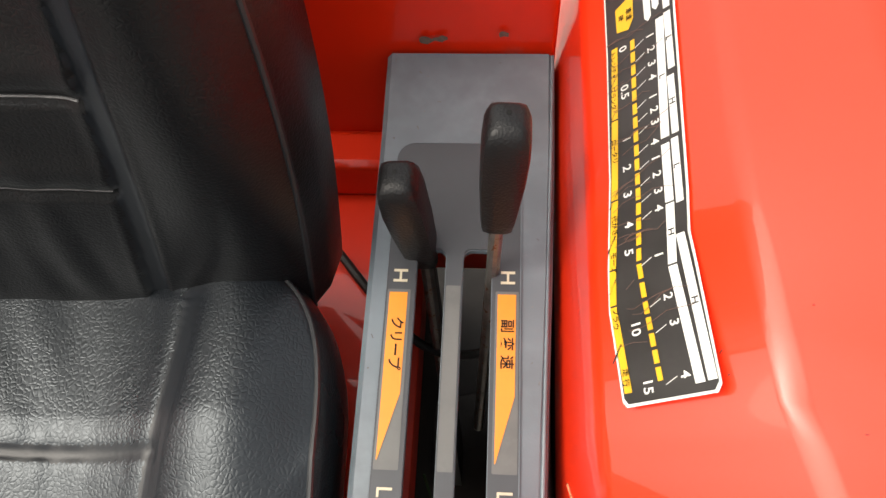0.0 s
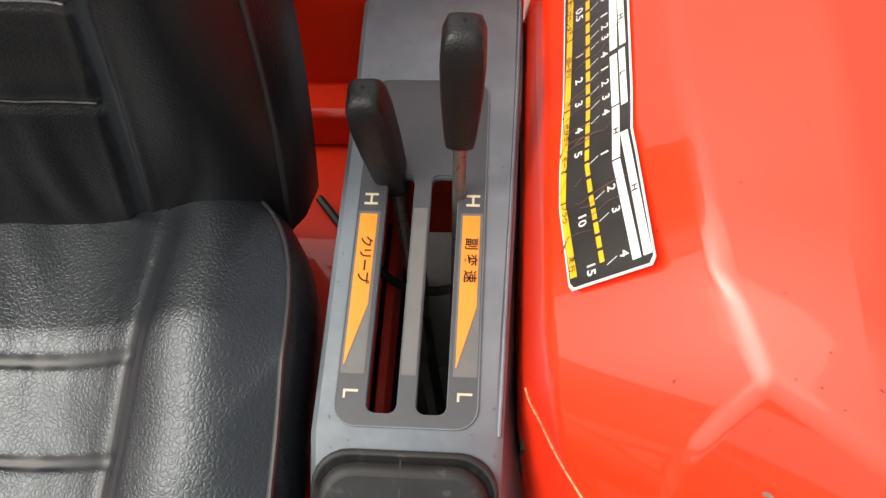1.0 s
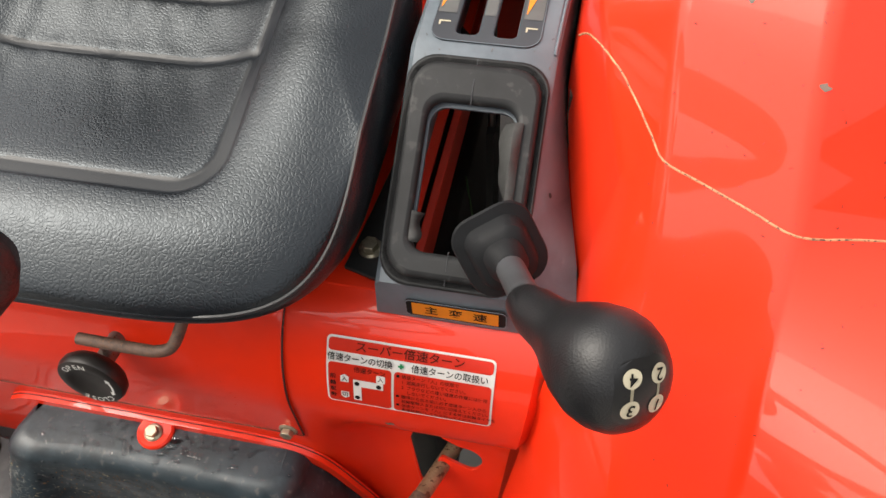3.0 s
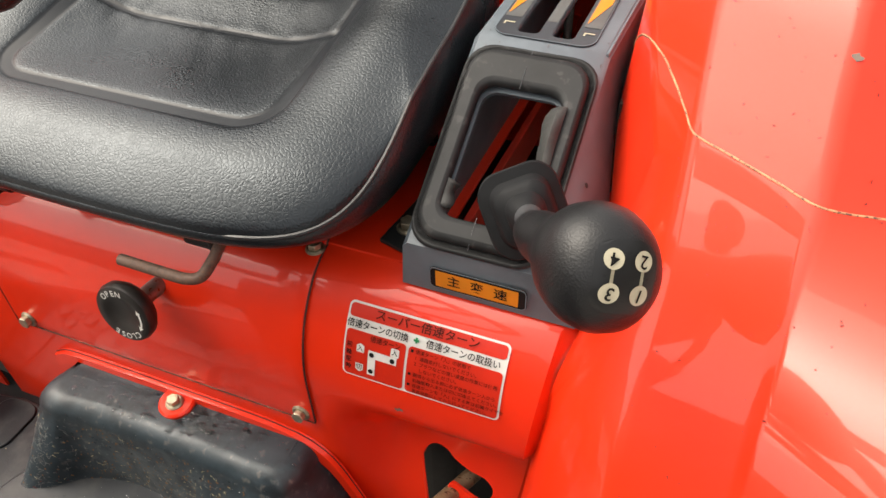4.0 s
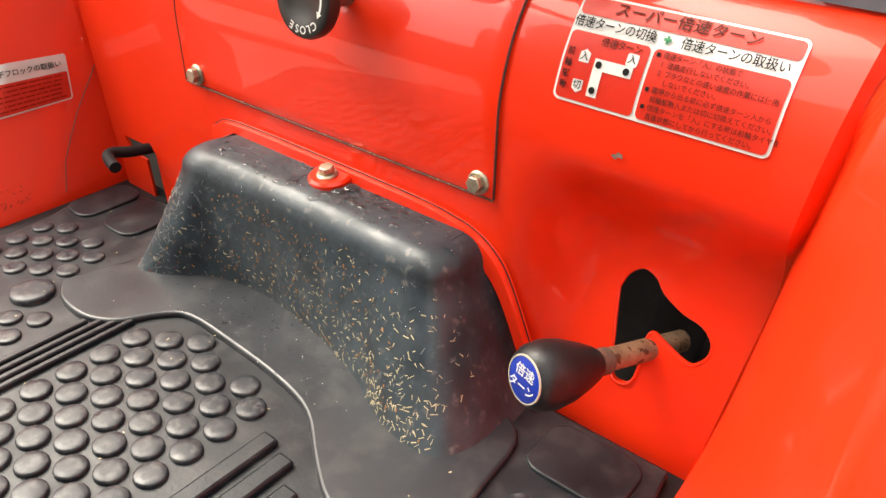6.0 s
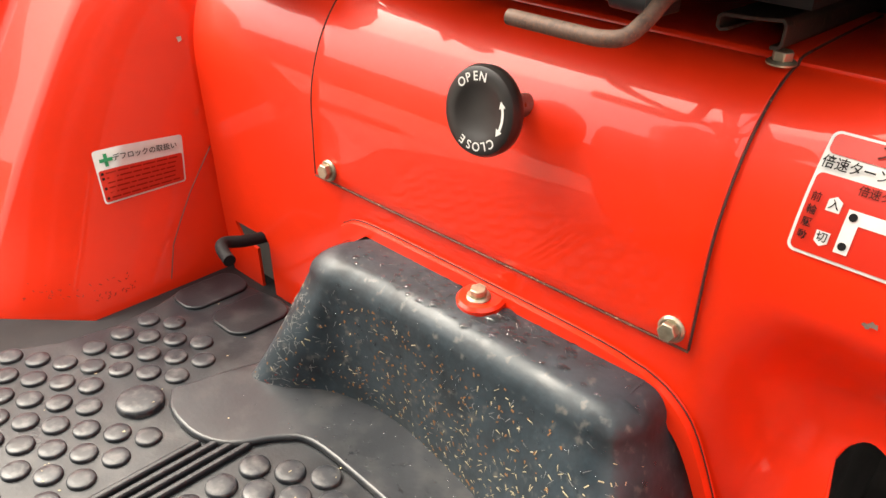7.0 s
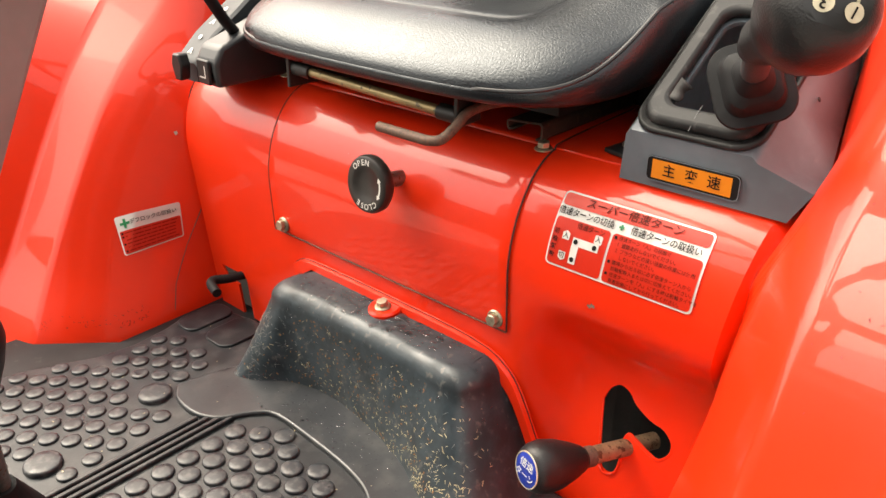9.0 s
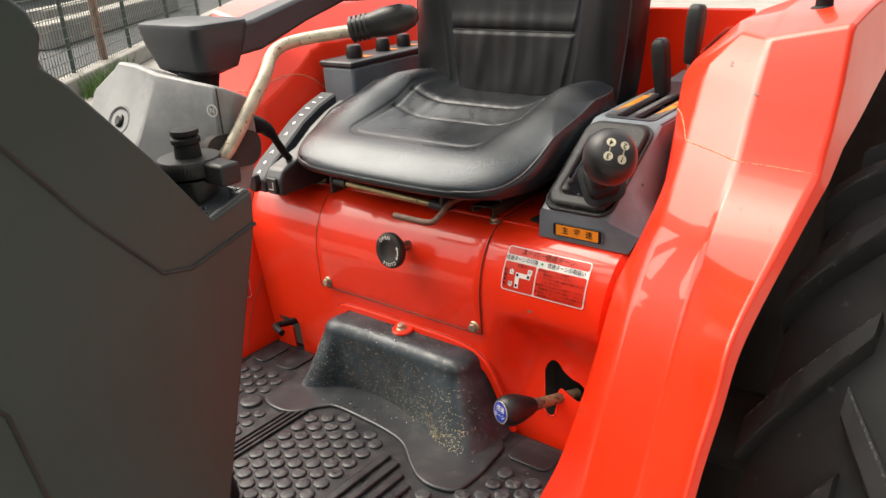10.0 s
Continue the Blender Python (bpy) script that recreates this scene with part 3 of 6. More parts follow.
tunnel_cover()
hex_bolt((0.019, -0.016, 0.1145), (0, -0.15, 1), 0.0073)
hex_bolt((-0.15, -0.0035, 0.148), (0, -1, 0.05), 0.0076)
hex_bolt((0.15, -0.0035, 0.148), (0, -1, 0.05), 0.0073)


# ---- shift console ----
def console_top(y):
    pts = [(0.042, 0.328), (0.185, 0.42), (0.42, 0.428), (0.485, 0.436)]
    for (y0, z0), (y1, z1) in zip(pts, pts[1:]):
        if y <= y1:
            return z0 + (z1 - z0) * (y - y0) / (y1 - y0)
    return pts[-1][1]


def shift_console():
    ob = thing("shift_console", "scuffed grey plastic gear console beside the seat", "gear console")
    rows = []
    for y in (0.042, 0.09, 0.14, 0.185, 0.25, 0.33, 0.42, 0.485):
        z = console_top(y)
        skirt = 0.374 - 0.03 * step(0.05, 0.22, y)
        rows.append([(0.232, y, 0.288), (0.234, y, z - 0.004), (0.2375, y, z), (0.331 + 0.009 * step(0.1, 0.45, y), y, z), (0.336 + 0.008 * step(0.1, 0.45, y), y, z - 0.004), (skirt, y + (0.006 if y < 0.05 else 0), max(0.31, z - 0.06)), (skirt - 0.012, y, 0.288)])
    bm = grid(rows)
    bm.verts.ensure_lookup_table()
    bm.faces.new([bm.verts[k] for k in range(7)])
    body = part("shell", bm, CONSOLE, ob, sharp=30, thick=0.004)
    ring_m = ring_pose()
    cuts = [prism(rounded(x, 0.196, x + 0.0165, 0.345, 0.005), 0.35, 0.5) for x in (0.263, 0.29)]
    cuts.append(prism(rounded(-0.03, 0.022, 0.031, 0.126, 0.012), -0.03, 0.03, ring_m))
    carve(body, cuts)
    part("edge_bead", tube([(0.335, 0.186, 0.419), (0.3415, 0.42, 0.4272), (0.3425, 0.484, 0.4352)], 0.0012, 8), CONSOLE, ob)
    part("rivet", lathe([(0.002, 0), (0.0018, 0.0006), (0, 0.001)], frame_of((0.3445, 0.115, 0.3555), (0, 1, 0), (-0.5, 0, 1)), 12), DARK, ob)
    return ob


def ring_pose():
    """Pose of the console's sloping front: x to the right, y up the slope."""
    return frame_of((0.286, 0.042, 0.328), (1, 0, 0), (0, 0.143, 0.092))


shift_console()


def boot_ring():
    ob = thing("boot_frame", "black rubber boot frame round the gear lever opening", "lever boot")
    m = ring_pose()
    part("flange", ring_prism(rounded(-0.0505, 0.0, 0.0495, 0.162, 0.021, 6), rounded(-0.034, 0.02, 0.034, 0.132, 0.014, 6), 0.0, 0.0045, m), BOOT, ob, bevel=0.0018, segments=2)
    part("frame", ring_prism(rounded(-0.0455, 0.006, 0.0445, 0.156, 0.019, 6), rounded(-0.031, 0.024, 0.031, 0.128, 0.012, 6), 0.0, 0.011, m), BOOT, ob, bevel=0.005, segments=3)
    return ob


boot_ring()


# ---- gear levers ----
SLEEVE = material("grey_sleeve", (0.05, 0.052, 0.056), 0.45, tint=0.15, scale=60)

COLLAR, NECK, BALL = Vector((0.3118, 0.07, 0.362)), Vector((0.3468, -0.0182, 0.4165)), Vector((0.3885, -0.062, 0.4435))
FACE = Vector((0.61, -0.62, 0.49)).normalized()  # the way the knob's lettered face looks


def gear_lever():
    ob = thing("gear_lever", "black gear knob on a steel lever with a rubber boot", "gear lever")
    way = (NECK - COLLAR).normalized()
    m = way.to_track_quat("Z", "Y").to_matrix().to_4x4()
    m.translation = COLLAR
    part("rod", tube([COLLAR, COLLAR + way * 0.06], 0.0068, 14), STEEL, ob)
    part("sleeve", tube([COLLAR + way * 0.05, NECK - way * 0.016, NECK - way * 0.015, NECK + way * 0.004], [0.0088, 0.0088, 0.0094, 0.0094], 18), SLEEVE, ob, "grey plastic lever sleeve")
    rings = []
    for half, bow, h in ((0.033, 0.02, 0.062), (0.0345, 0.021, 0.0635), (0.0335, 0.02, 0.0655), (0.026, 0.015, 0.067), (0.0245, 0.0135, 0.0705), (0.0225, 0.0125, 0.0775), (0.0195, 0.012, 0.0795), (0.0165, 0.0125, 0.081), (0.0152, 0.0138, 0.0865), (0.0128, 0.0118, 0.089), (0.0112, 0.0108, 0.0935), (0.0098, 0.0095, 0.0945)):
        rings.append([m @ pose(0, 0, 0, 0, 0, 20) @ Vector((x * 0.78, y * 0.86, h - 0.037 - 0.16 * max(0, half - 0.024) * (x * x - 0.6 * y * y) / half ** 2)) for x, y in rounded(-half, -half, half, half, bow, 6)])
    part("boot", grid(rings, closed=True), SOFT, ob, "stepped rubber boot slipped up the lever", thick=0.002, sharp=40)
    part("shank", tube([COLLAR + Vector((0, 0.004, -0.3)), COLLAR + Vector((0, 0.002, -0.02)), COLLAR], 0.007, 12), DARK, ob, "dark lever shank")
    part("collar", lathe([(0, -0.004), (0.0145, -0.004), (0.015, 0.0), (0.0125, 0.003), (0.011, 0.012), (0.0068, 0.014)], m, 24), ZINC, ob, "dull plated collar")
    # knob: a pear-shaped grip that leans from the rod towards its lettered face
    spine = curve([NECK - way * 0.008, NECK, NECK.lerp(BALL, 0.5) + Vector((0, 0, -0.001)), BALL, BALL + FACE * 0.0255], 12)
    runs = [0.0]
    for a, b in zip(spine, spine[1:]):
        runs.append(runs[-1] + (b - a).length)
    profile = [(0.0, 0.0098), (0.003, 0.0118), (0.012, 0.0138), (0.026, 0.0152), (0.036, 0.0178), (0.046, 0.0225), (0.056, 0.0265), (0.067, 0.0288), (0.075, 0.0285), (0.082, 0.0262), (0.0875, 0.0225), (0.0915, 0.017), (0.0935, 0.0105), (0.0945, 0.0)]
    rows = []
    for r, radius in profile:
        t = r / 0.0945 * runs[-1]
        k = max(i for i in range(len(runs) - 1) if runs[i] <= t)
        c = spine[k].lerp(spine[k + 1], (t - runs[k]) / (runs[k + 1] - runs[k]))
        ahead = (spine[k + 1] - spine[k]).normalized()
        side = ahead.cross(Vector((0, 0, 1))).normalized()
        up = side.cross(ahead)
        full = min(1, radius / 0.0265)
        rows.append([c + radius * (math.cos(a) * side + (1 + 0.07 * full) * math.sin(a) * up) for a in (2 * math.pi * q / 40 for q in range(40))])
    part("knob", grid(rows, closed=True), KNOB, ob, "grained black gear knob with a smooth face", sharp=60)
    return ob


gear_lever()


def range_lever(foot, low, high, label):
    ob = thing("range_lever", label, "gear lever", group="range levers")
    foot, low, high = Vector(foot), Vector(low), Vector(high)
    way = (high - low).normalized()
    part("rod", tube([foot, low, low + way * 0.01], 0.004, 10), STEEL, ob, "rusty steel lever rod")
    rows = []
    side = Vector((1, 0, 0))
    side = (side - way * side.dot(way)).normalized()
    other = way.cross(side)
    for s, w, d in ((0, 0.007, 0.008), (0.003, 0.009, 0.01), (0.012, 0.01, 0.0115), (0.04, 0.012, 0.0135), (0.06, 0.0125, 0.0142), (0.072, 0.0118, 0.0132), (0.0775, 0.0098, 0.011), (0.08, 0.0065, 0.0075)):
        c = low.lerp(high, s / 0.08)
        ring = []
        for k in range(24):
            a = 2 * math.pi * k / 24
            ca, sa = math.cos(a), math.sin(a)
            n = (abs(ca) ** 6 + abs(sa) ** 6) ** (-1 / 6)
            ring.append(c + side * (0.93 * w * ca * n) + other * (0.93 * d * sa * n))
        rows.append(ring)
    bm = grid(rows, closed=True)
    bm.verts.ensure_lookup_table()
    bm.faces.new([bm.verts[k] for k in range(23, -1, -1)])
    bm.faces.new([bm.verts[len(rows) * 24 - 24 + k] for k in range(24)])
    part("grip", bm, GRIP, ob, "grained black plastic grip", sharp=50)
    # a closed black disc gives the dark of the small vent hole
    part("vent_hole", lathe([(0.0013, 0), (0, 0.0003)], frame_of(high + way * 0.0002 + other * 0.002, side, other), 10), INK, ob)
    return ob


range_lever((0.272, 0.31, 0.2), (0.2655, 0.349, 0.407), (0.2575, 0.345, 0.507), "steel creep lever with a black grip, forward in its slot")
range_lever((0.297, 0.3, 0.2), (0.309, 0.338, 0.473), (0.3135, 0.345, 0.557), "taller steel range lever with a black grip")


# ---- seat ----
SX = 0.0  # the seat's middle


def seat_outline(n):
    """The cushion's outline from above, n points, with a rounder front."""
    out = []
    for k in range(n):
        a = 2 * math.pi * k / n
        c, d = math.cos(a), math.sin(a)
        p = 5.0
        r = (abs(c) ** p + abs(d) ** p) ** (-1 / p)
        x, y = 0.217 * c * r, 0.182 * d * r
        y -= 0.006 * (1 - min(1, (x / 0.228) ** 2)) if y < 0 else 0
        out.append((SX + x, 0.16 + y))
    return out


def seat_crown(x, y):
    """Height of the cushion's crown, with dished middle, side bolsters and stitched lines."""
    u = abs(x - SX)
    z = 0.39 + 0.065 * max(0, y) + 0.008 * step(0.06, 0.2, y) - 0.02 * (1 - step(-0.05, 0.05, y)) ** 2
    z += 0.026 * math.exp(-((u - 0.175) / 0.05) ** 2) * step(0.0, 0.2, y)
    z -= 0.012 * (1 - step(0.06, 0.16, u)) * step(0.05, 0.15, y)
    z += 0.012 * step(0.17, 0.24, y) - 0.09 * max(0, y - 0.24)
    u -= 0.011 * step(0.14, 0.3, y)
    inset = max(u - 0.127, 0.05 - y)
    corner = math.hypot(max(0, u - 0.097), max(0, 0.08 - y)) - 0.03 if u > 0.097 and y < 0.08 else inset
    lines = [corner]
    if corner < 0:
        lines += [y - 0.166, y - 0.221]  # two cross bands
    for k, d in enumerate(lines):
        half = 0.0052 if k == 0 else 0.0022
        z -= 0.0014 * math.exp(-max(0.0, abs(d) - half) / 0.0018) + 0.0008 * math.exp(-max(0.0, abs(d) - half) / 0.009)
    if corner < 0 and y > 0.05:
        calm = min([abs(corner), abs(y - 0.166), abs(y - 0.221)])
        z += 0.0011 * math.exp(-calm / 0.016) * step(0.0015, 0.005, calm) * noise.noise(Vector((x * 95, y * 14, 8.0))) * step(0.1, 0.17, y)
        z += 0.0009 * step(0.003, 0.014, calm) * noise.noise(Vector((x * 46 + y * 20, y * 9, 3.0))) * step(0.08, 0.16, y)
    return z


def seat_band(x, y):
    """Whether a place lies on one of the smooth welded bands."""
    u = abs(x - SX) - 0.011 * step(0.14, 0.3, y)
    corner = math.hypot(u - 0.097, 0.08 - y) - 0.03 if u > 0.097 and y < 0.08 else max(u - 0.127, 0.05 - y)
    return abs(corner) < 0.0068 or (corner < 0 and min(abs(y - 0.166), abs(y - 0.221)) < 0.0046)


def seat_rim(x, y):
    return 0.353 + 0.082 * step(-0.035, 0.2, y)


def seat():
    ob = thing("bucket_seat", "black vinyl tractor seat with piped edges and stitched insert", "seat")
    n = 320
    line = seat_outline(n)
    rows = []
    for k in range(150):
        s = (k / 149) ** 0.8
        row = []
        for x, y in line:
            px, py = SX + (x - SX) * s, 0.16 + (y - 0.16) * s
            top, low = seat_crown(px, py), seat_rim(x, y)
            edge = max(0.0, (s - 0.66) / 0.34)
            drop = 1 - math.sqrt(max(0.0, 1 - edge ** 2.1))
            row.append((px, py, top + (min(low, top) - top) * drop))
        rows.append(row)
    cushion = part("cushion", grid(rows, closed=True), VINYL, ob, sharp=80)
    cushion.data.materials.append(VINYL_SMOOTH)
    for f in cushion.data.polygons:
        f.material_index = int(seat_band(f.center.x, f.center.y))
    rim = [Vector(p) for p in rows[-1]]
    skirt = []
    for t, grow, wide in ((0, 1.0, 1.0), (0.06, 1.004, 1.012), (0.2, 1.006, 1.03), (0.45, 1.004, 1.036), (0.75, 0.99, 1.025), (0.92, 0.965, 0.99), (1.0, 0.92, 0.95)):
        skirt.append([Vector((SX + (p.x - SX) * (grow + (wide - grow) * step(-0.02, 0.08, p.y)), 0.16 + (p.y - 0.16) * (grow if p.y < 0.2 else 1 + (wide - 1) * 0.6), p.z + (0.34 - p.z) * t)) for p in rim])
    part("side_panel", grid(skirt, closed=True), VINYL, ob, sharp=80)
    line = rim[int(n * 0.82):] + rim[:int(n * 0.68)]
    last = len(line) - 1
    line = [p + Vector((0, 0.006, -0.006)) * (1 - step(0, 9, min(k, last - k))) for k, p in enumerate(line)]
    part("piping", tube(line, 0.0018, 8), PIPING, ob)
    # added plate: keeps light from behind off the panel below the seat
    part("stand", box((-0.19, 0.2, 0.2945), (0.19, 0.21, 0.33)), BLACK, ob, "added black plate that stops light coming in under the seat")
    part("seat_pan", box((-0.16, 0.06, 0.318), (0.16, 0.32, 0.328)), BLACK, ob, "black steel seat pan")
    # backrest: a padded slab that leans back
    m = Matrix.Translation((SX, 0.321, 0.395)) @ pose(0, 0, 0, -9, 0, 0)
    def slab(front):
        rows = []
        for j in range(141):
            t = j / 140
            row = []
            for i in range(201):
                u = -1 + 2 * i / 200
                half = 0.198 + 0.012 * math.sin(math.pi * min(1, t * 1.3)) - 0.05 * step(0.75, 1.0, t)
                x, z = half * u, 0.46 * t
                near = min((1 - abs(u)) * half, 0.46 * (1 - t), 0.46 * t + 0.02)
                y = -0.012 * (1 - math.exp(-near / 0.012))
                y -= (0.003 + 0.014 * step(0.02, 0.2, z)) * math.exp(-((abs(u) - 0.82) / 0.16) ** 2)
                d = abs(x) - 0.125 - 0.16 * (min(z, 0.3) - 0.106)
                y += 0.0022 * (1 - step(0.0048, 0.0072, abs(d))) - 0.0006 * math.exp(-((abs(d) - 0.0095) / 0.003) ** 2)
                if d < -0.006:
                    for zz in (0.117, 0.182, 0.31):
                        y += 0.004 * math.exp(-((z - zz) / 0.003) ** 2) - 0.002 * math.exp(-((z - zz - 0.014) / 0.012) ** 2)
                    y += 0.004 * noise.noise(Vector((x * 45, z * 9, 7.0))) * math.exp(-((z - 0.08) / 0.08) ** 2) * step(0.005, 0.04, z)
                row.append(m @ Vector((x, y, z)))
            rows.append(row)
        return rows
    front = slab(True)
    rest = part("backrest", grid(front), VINYL_BACK, ob, "padded black vinyl backrest with stitched panels", sharp=80)
    rest.data.materials.append(VINYL_SMOOTH)
    back_in = m.inverted()
    for f in rest.data.polygons:
        q = back_in @ f.center
        f.material_index = int(abs(abs(q.x) - 0.125 - 0.16 * (min(q.z, 0.3) - 0.106)) < 0.0066)
    for zz in (0.117, 0.182, 0.31):
        wide = 0.118 + 0.16 * (min(zz, 0.3) - 0.106)
        j = round(zz / 0.46 * 140)
        line = [Vector(p) + Vector((0, -0.0006, 0)) for p in front[j] if abs((back_in @ Vector(p)).x) < wide]
        part("seam", tube(line, 0.0007, 6), SEAM, ob, "pale worn seam")
    part("seam", tube([Vector(p) + Vector((0, -0.001, 0.004)) for p in front[0] if abs(p.x) < 0.15], 0.0009, 6), SEAM, ob, "pale worn seam")
    edge = [front[j][200] for j in range(141)] + front[140][199::-1] + [front[j][0] for j in range(139, -1, -1)]
    side = []
    back = m.to_3x3() @ Vector((0, 1, 0))
    for t, bulge in ((0, 0), (0.015, 0.008), (0.04, 0.012), (0.06, 0.004), (0.068, -0.02)):
        side.append([p + back * t + Vector(((1 if p.x > SX else -1) * bulge * min(1, abs(p.x - SX) / 0.1), 0, 0)) for p in edge])
    part("backrest_side", grid(side), VINYL_BACK, ob, sharp=80)
    part("backrest_shell", box((-0.17, 0.063, 0.0), (0.17, 0.073, 0.45), m), BLACK, ob, bevel=0.004)
    part("backrest_piping", tube(edge, 0.0019, 8), PIPING, ob)
    return ob


seat()


# ---- back plate behind the seat ----
def back_plate():
    ob = thing("rear_panel", "red sheet-metal panel behind the seat", "tractor body")
    part("sheet", box((-0.31, 0.49, 0.1), (0.345, 0.5, 0.535)), RED, ob, bevel=0.003)
    part("shelf", box((-0.31, 0.455, 0.3), (0.233, 0.49, 0.345)), RED, ob, bevel=0.006)


back_plate()



# ---- labels and prints ----
from mathutils.bvhtree import BVHTree

def flat(outline, lift=0.0, m=None):
    """A flat sheet from an outline of (x, y)."""
    bm = bmesh.new()
    bm.faces.new([bm.verts.new((x, y, lift)) for x, y in outline])
    if m is not None:
        bmesh.ops.transform(bm, matrix=m, verts=bm.verts[:])
    return bm


def bent(bm, place):
    """Lay a flat mesh on a curved face; place(x, y, lift) gives the point."""
    long = [e for e in bm.edges if e.calc_length() > 0.012]
    if long and len(bm.faces) < 60:
        bmesh.ops.triangulate(bm, faces=bm.faces[:])
        for _ in range(4):
            long = [e for e in bm.edges if e.calc_length() > 0.008]
            if not long:
                break
            bmesh.ops.subdivide_edges(bm, edges=long, cuts=1)
            bmesh.ops.triangulate(bm, faces=bm.faces[:])
    for v in bm.verts:
        v.co = place(v.co.x, v.co.y, v.co.z)
    return bm


I4 = Matrix()


def turn_label():
    """The two-column label on the seat base, white-framed."""
    ob = thing("warning_label", "red and white operating label with black Japanese writing", "label")
    W, H = 0.127, 0.061
    put = lambda x, y, lift: on_base(0.1965 + x, 0.0185 + y, 0.0012 + lift)
    sheet = lambda name, outline, mat, lift, label="": part(name, bent(flat(outline, lift), put), mat, ob, label)
    words = lambda text, size, x, y, mat=INK, squeeze=1.0, centred=True, turn=0: part("writing", bent(lettering(text, size, I4, x, y, 0.0016, turn, squeeze, centred), put), mat, ob)
    sheet("frame", rounded(0, 0, W, H, 0.004), WHITE, 0.0, "white label frame")
    sheet("field", rounded(0.0016, 0.049, W - 0.0016, H - 0.0016, 0.003), DECAL_RED, 0.0006)
    sheet("field", rounded(0.0016, 0.0016, 0.0505, 0.0395, 0.003), DECAL_RED, 0.0006)
    sheet("field", rounded(0.0525, 0.0016, W - 0.0016, 0.0395, 0.003), DECAL_RED, 0.0006)
    words("スーパー倍速ターン", 0.0082, W * 0.5, 0.0545, DULLINK, 1.12)
    words("倍速ターンの切換", 0.0068, 0.0262, 0.0443, INK, 0.92)
    words("倍速ターンの取扱い", 0.0068, 0.094, 0.0443, INK, 0.94)
    for outline in (rounded(0.0567, 0.0425, 0.0583, 0.0469, 0.0002, 1), rounded(0.0553, 0.0439, 0.0597, 0.0455, 0.0002, 1)):
        sheet("green_cross", outline, GREEN, 0.0012 if outline[0][1] > 0.046 else 0.0015)
    words("倍速ターン", 0.0052, 0.034, 0.0358, DULLINK, 0.95)
    for k, c in enumerate("前輪駆動"):
        words(c, 0.0048, 0.0056, 0.0275 - 0.0062 * k, INK)
    for x, y, c in ((0.0145, 0.0262, "入"), (0.0145, 0.0105, "切"), (0.0425, 0.0303, "入")):
        up = 1 if c == "入" and x < 0.03 else -1
        home = [(x - 0.0032, y - 0.003 * up), (x + 0.0032, y - 0.003 * up), (x + 0.0032, y + 0.0022 * up), (x, y + 0.0042 * up), (x - 0.0032, y + 0.0022 * up)]
        sheet("arrow_box", home if x < 0.03 else rounded(x - 0.0034, y - 0.0034, x + 0.0034, y + 0.0034, 0.0012), WHITE, 0.0011)
        words(c, 0.0052, x, y, INK)
    sheet("gate_mark", [(0.0212, 0.006), (0.0275, 0.006), (0.0275, 0.0205), (0.0445, 0.0205), (0.0445, 0.0268), (0.0212, 0.0268)], WHITE, 0.0011)
    for x, y in ((0.0243, 0.0236), (0.0412, 0.0236), (0.0243, 0.0096)):
        sheet("dot", [(x + 0.002 * math.cos(a * 0.393), y + 0.002 * math.sin(a * 0.393)) for a in range(16)], INK, 0.0016)
    lines = ("倍速ターン「入」の状態で", "1  道路走行しないでください。", "2  プラウなどの速い速度の作業には使用", "    しないでください。", "圃場から出る前に必ず倍速ターン入から", "前輪駆動入または切に切換えてください。", "倍速ターンを「入」にする時は前輪タイヤを", "直進状態にしてから行ってください。")
    for k, text in enumerate(lines):
        y = 0.0365 - 0.0046 * k
        if k in (0, 4, 6):
            sheet("bullet", rounded(0.0545, y - 0.0011, 0.0567, y + 0.0011, 0.0001, 1), INK, 0.0012)
        words(text, 0.0036, 0.0585, y, DULLINK, 1.0, False)
    return ob


turn_label()


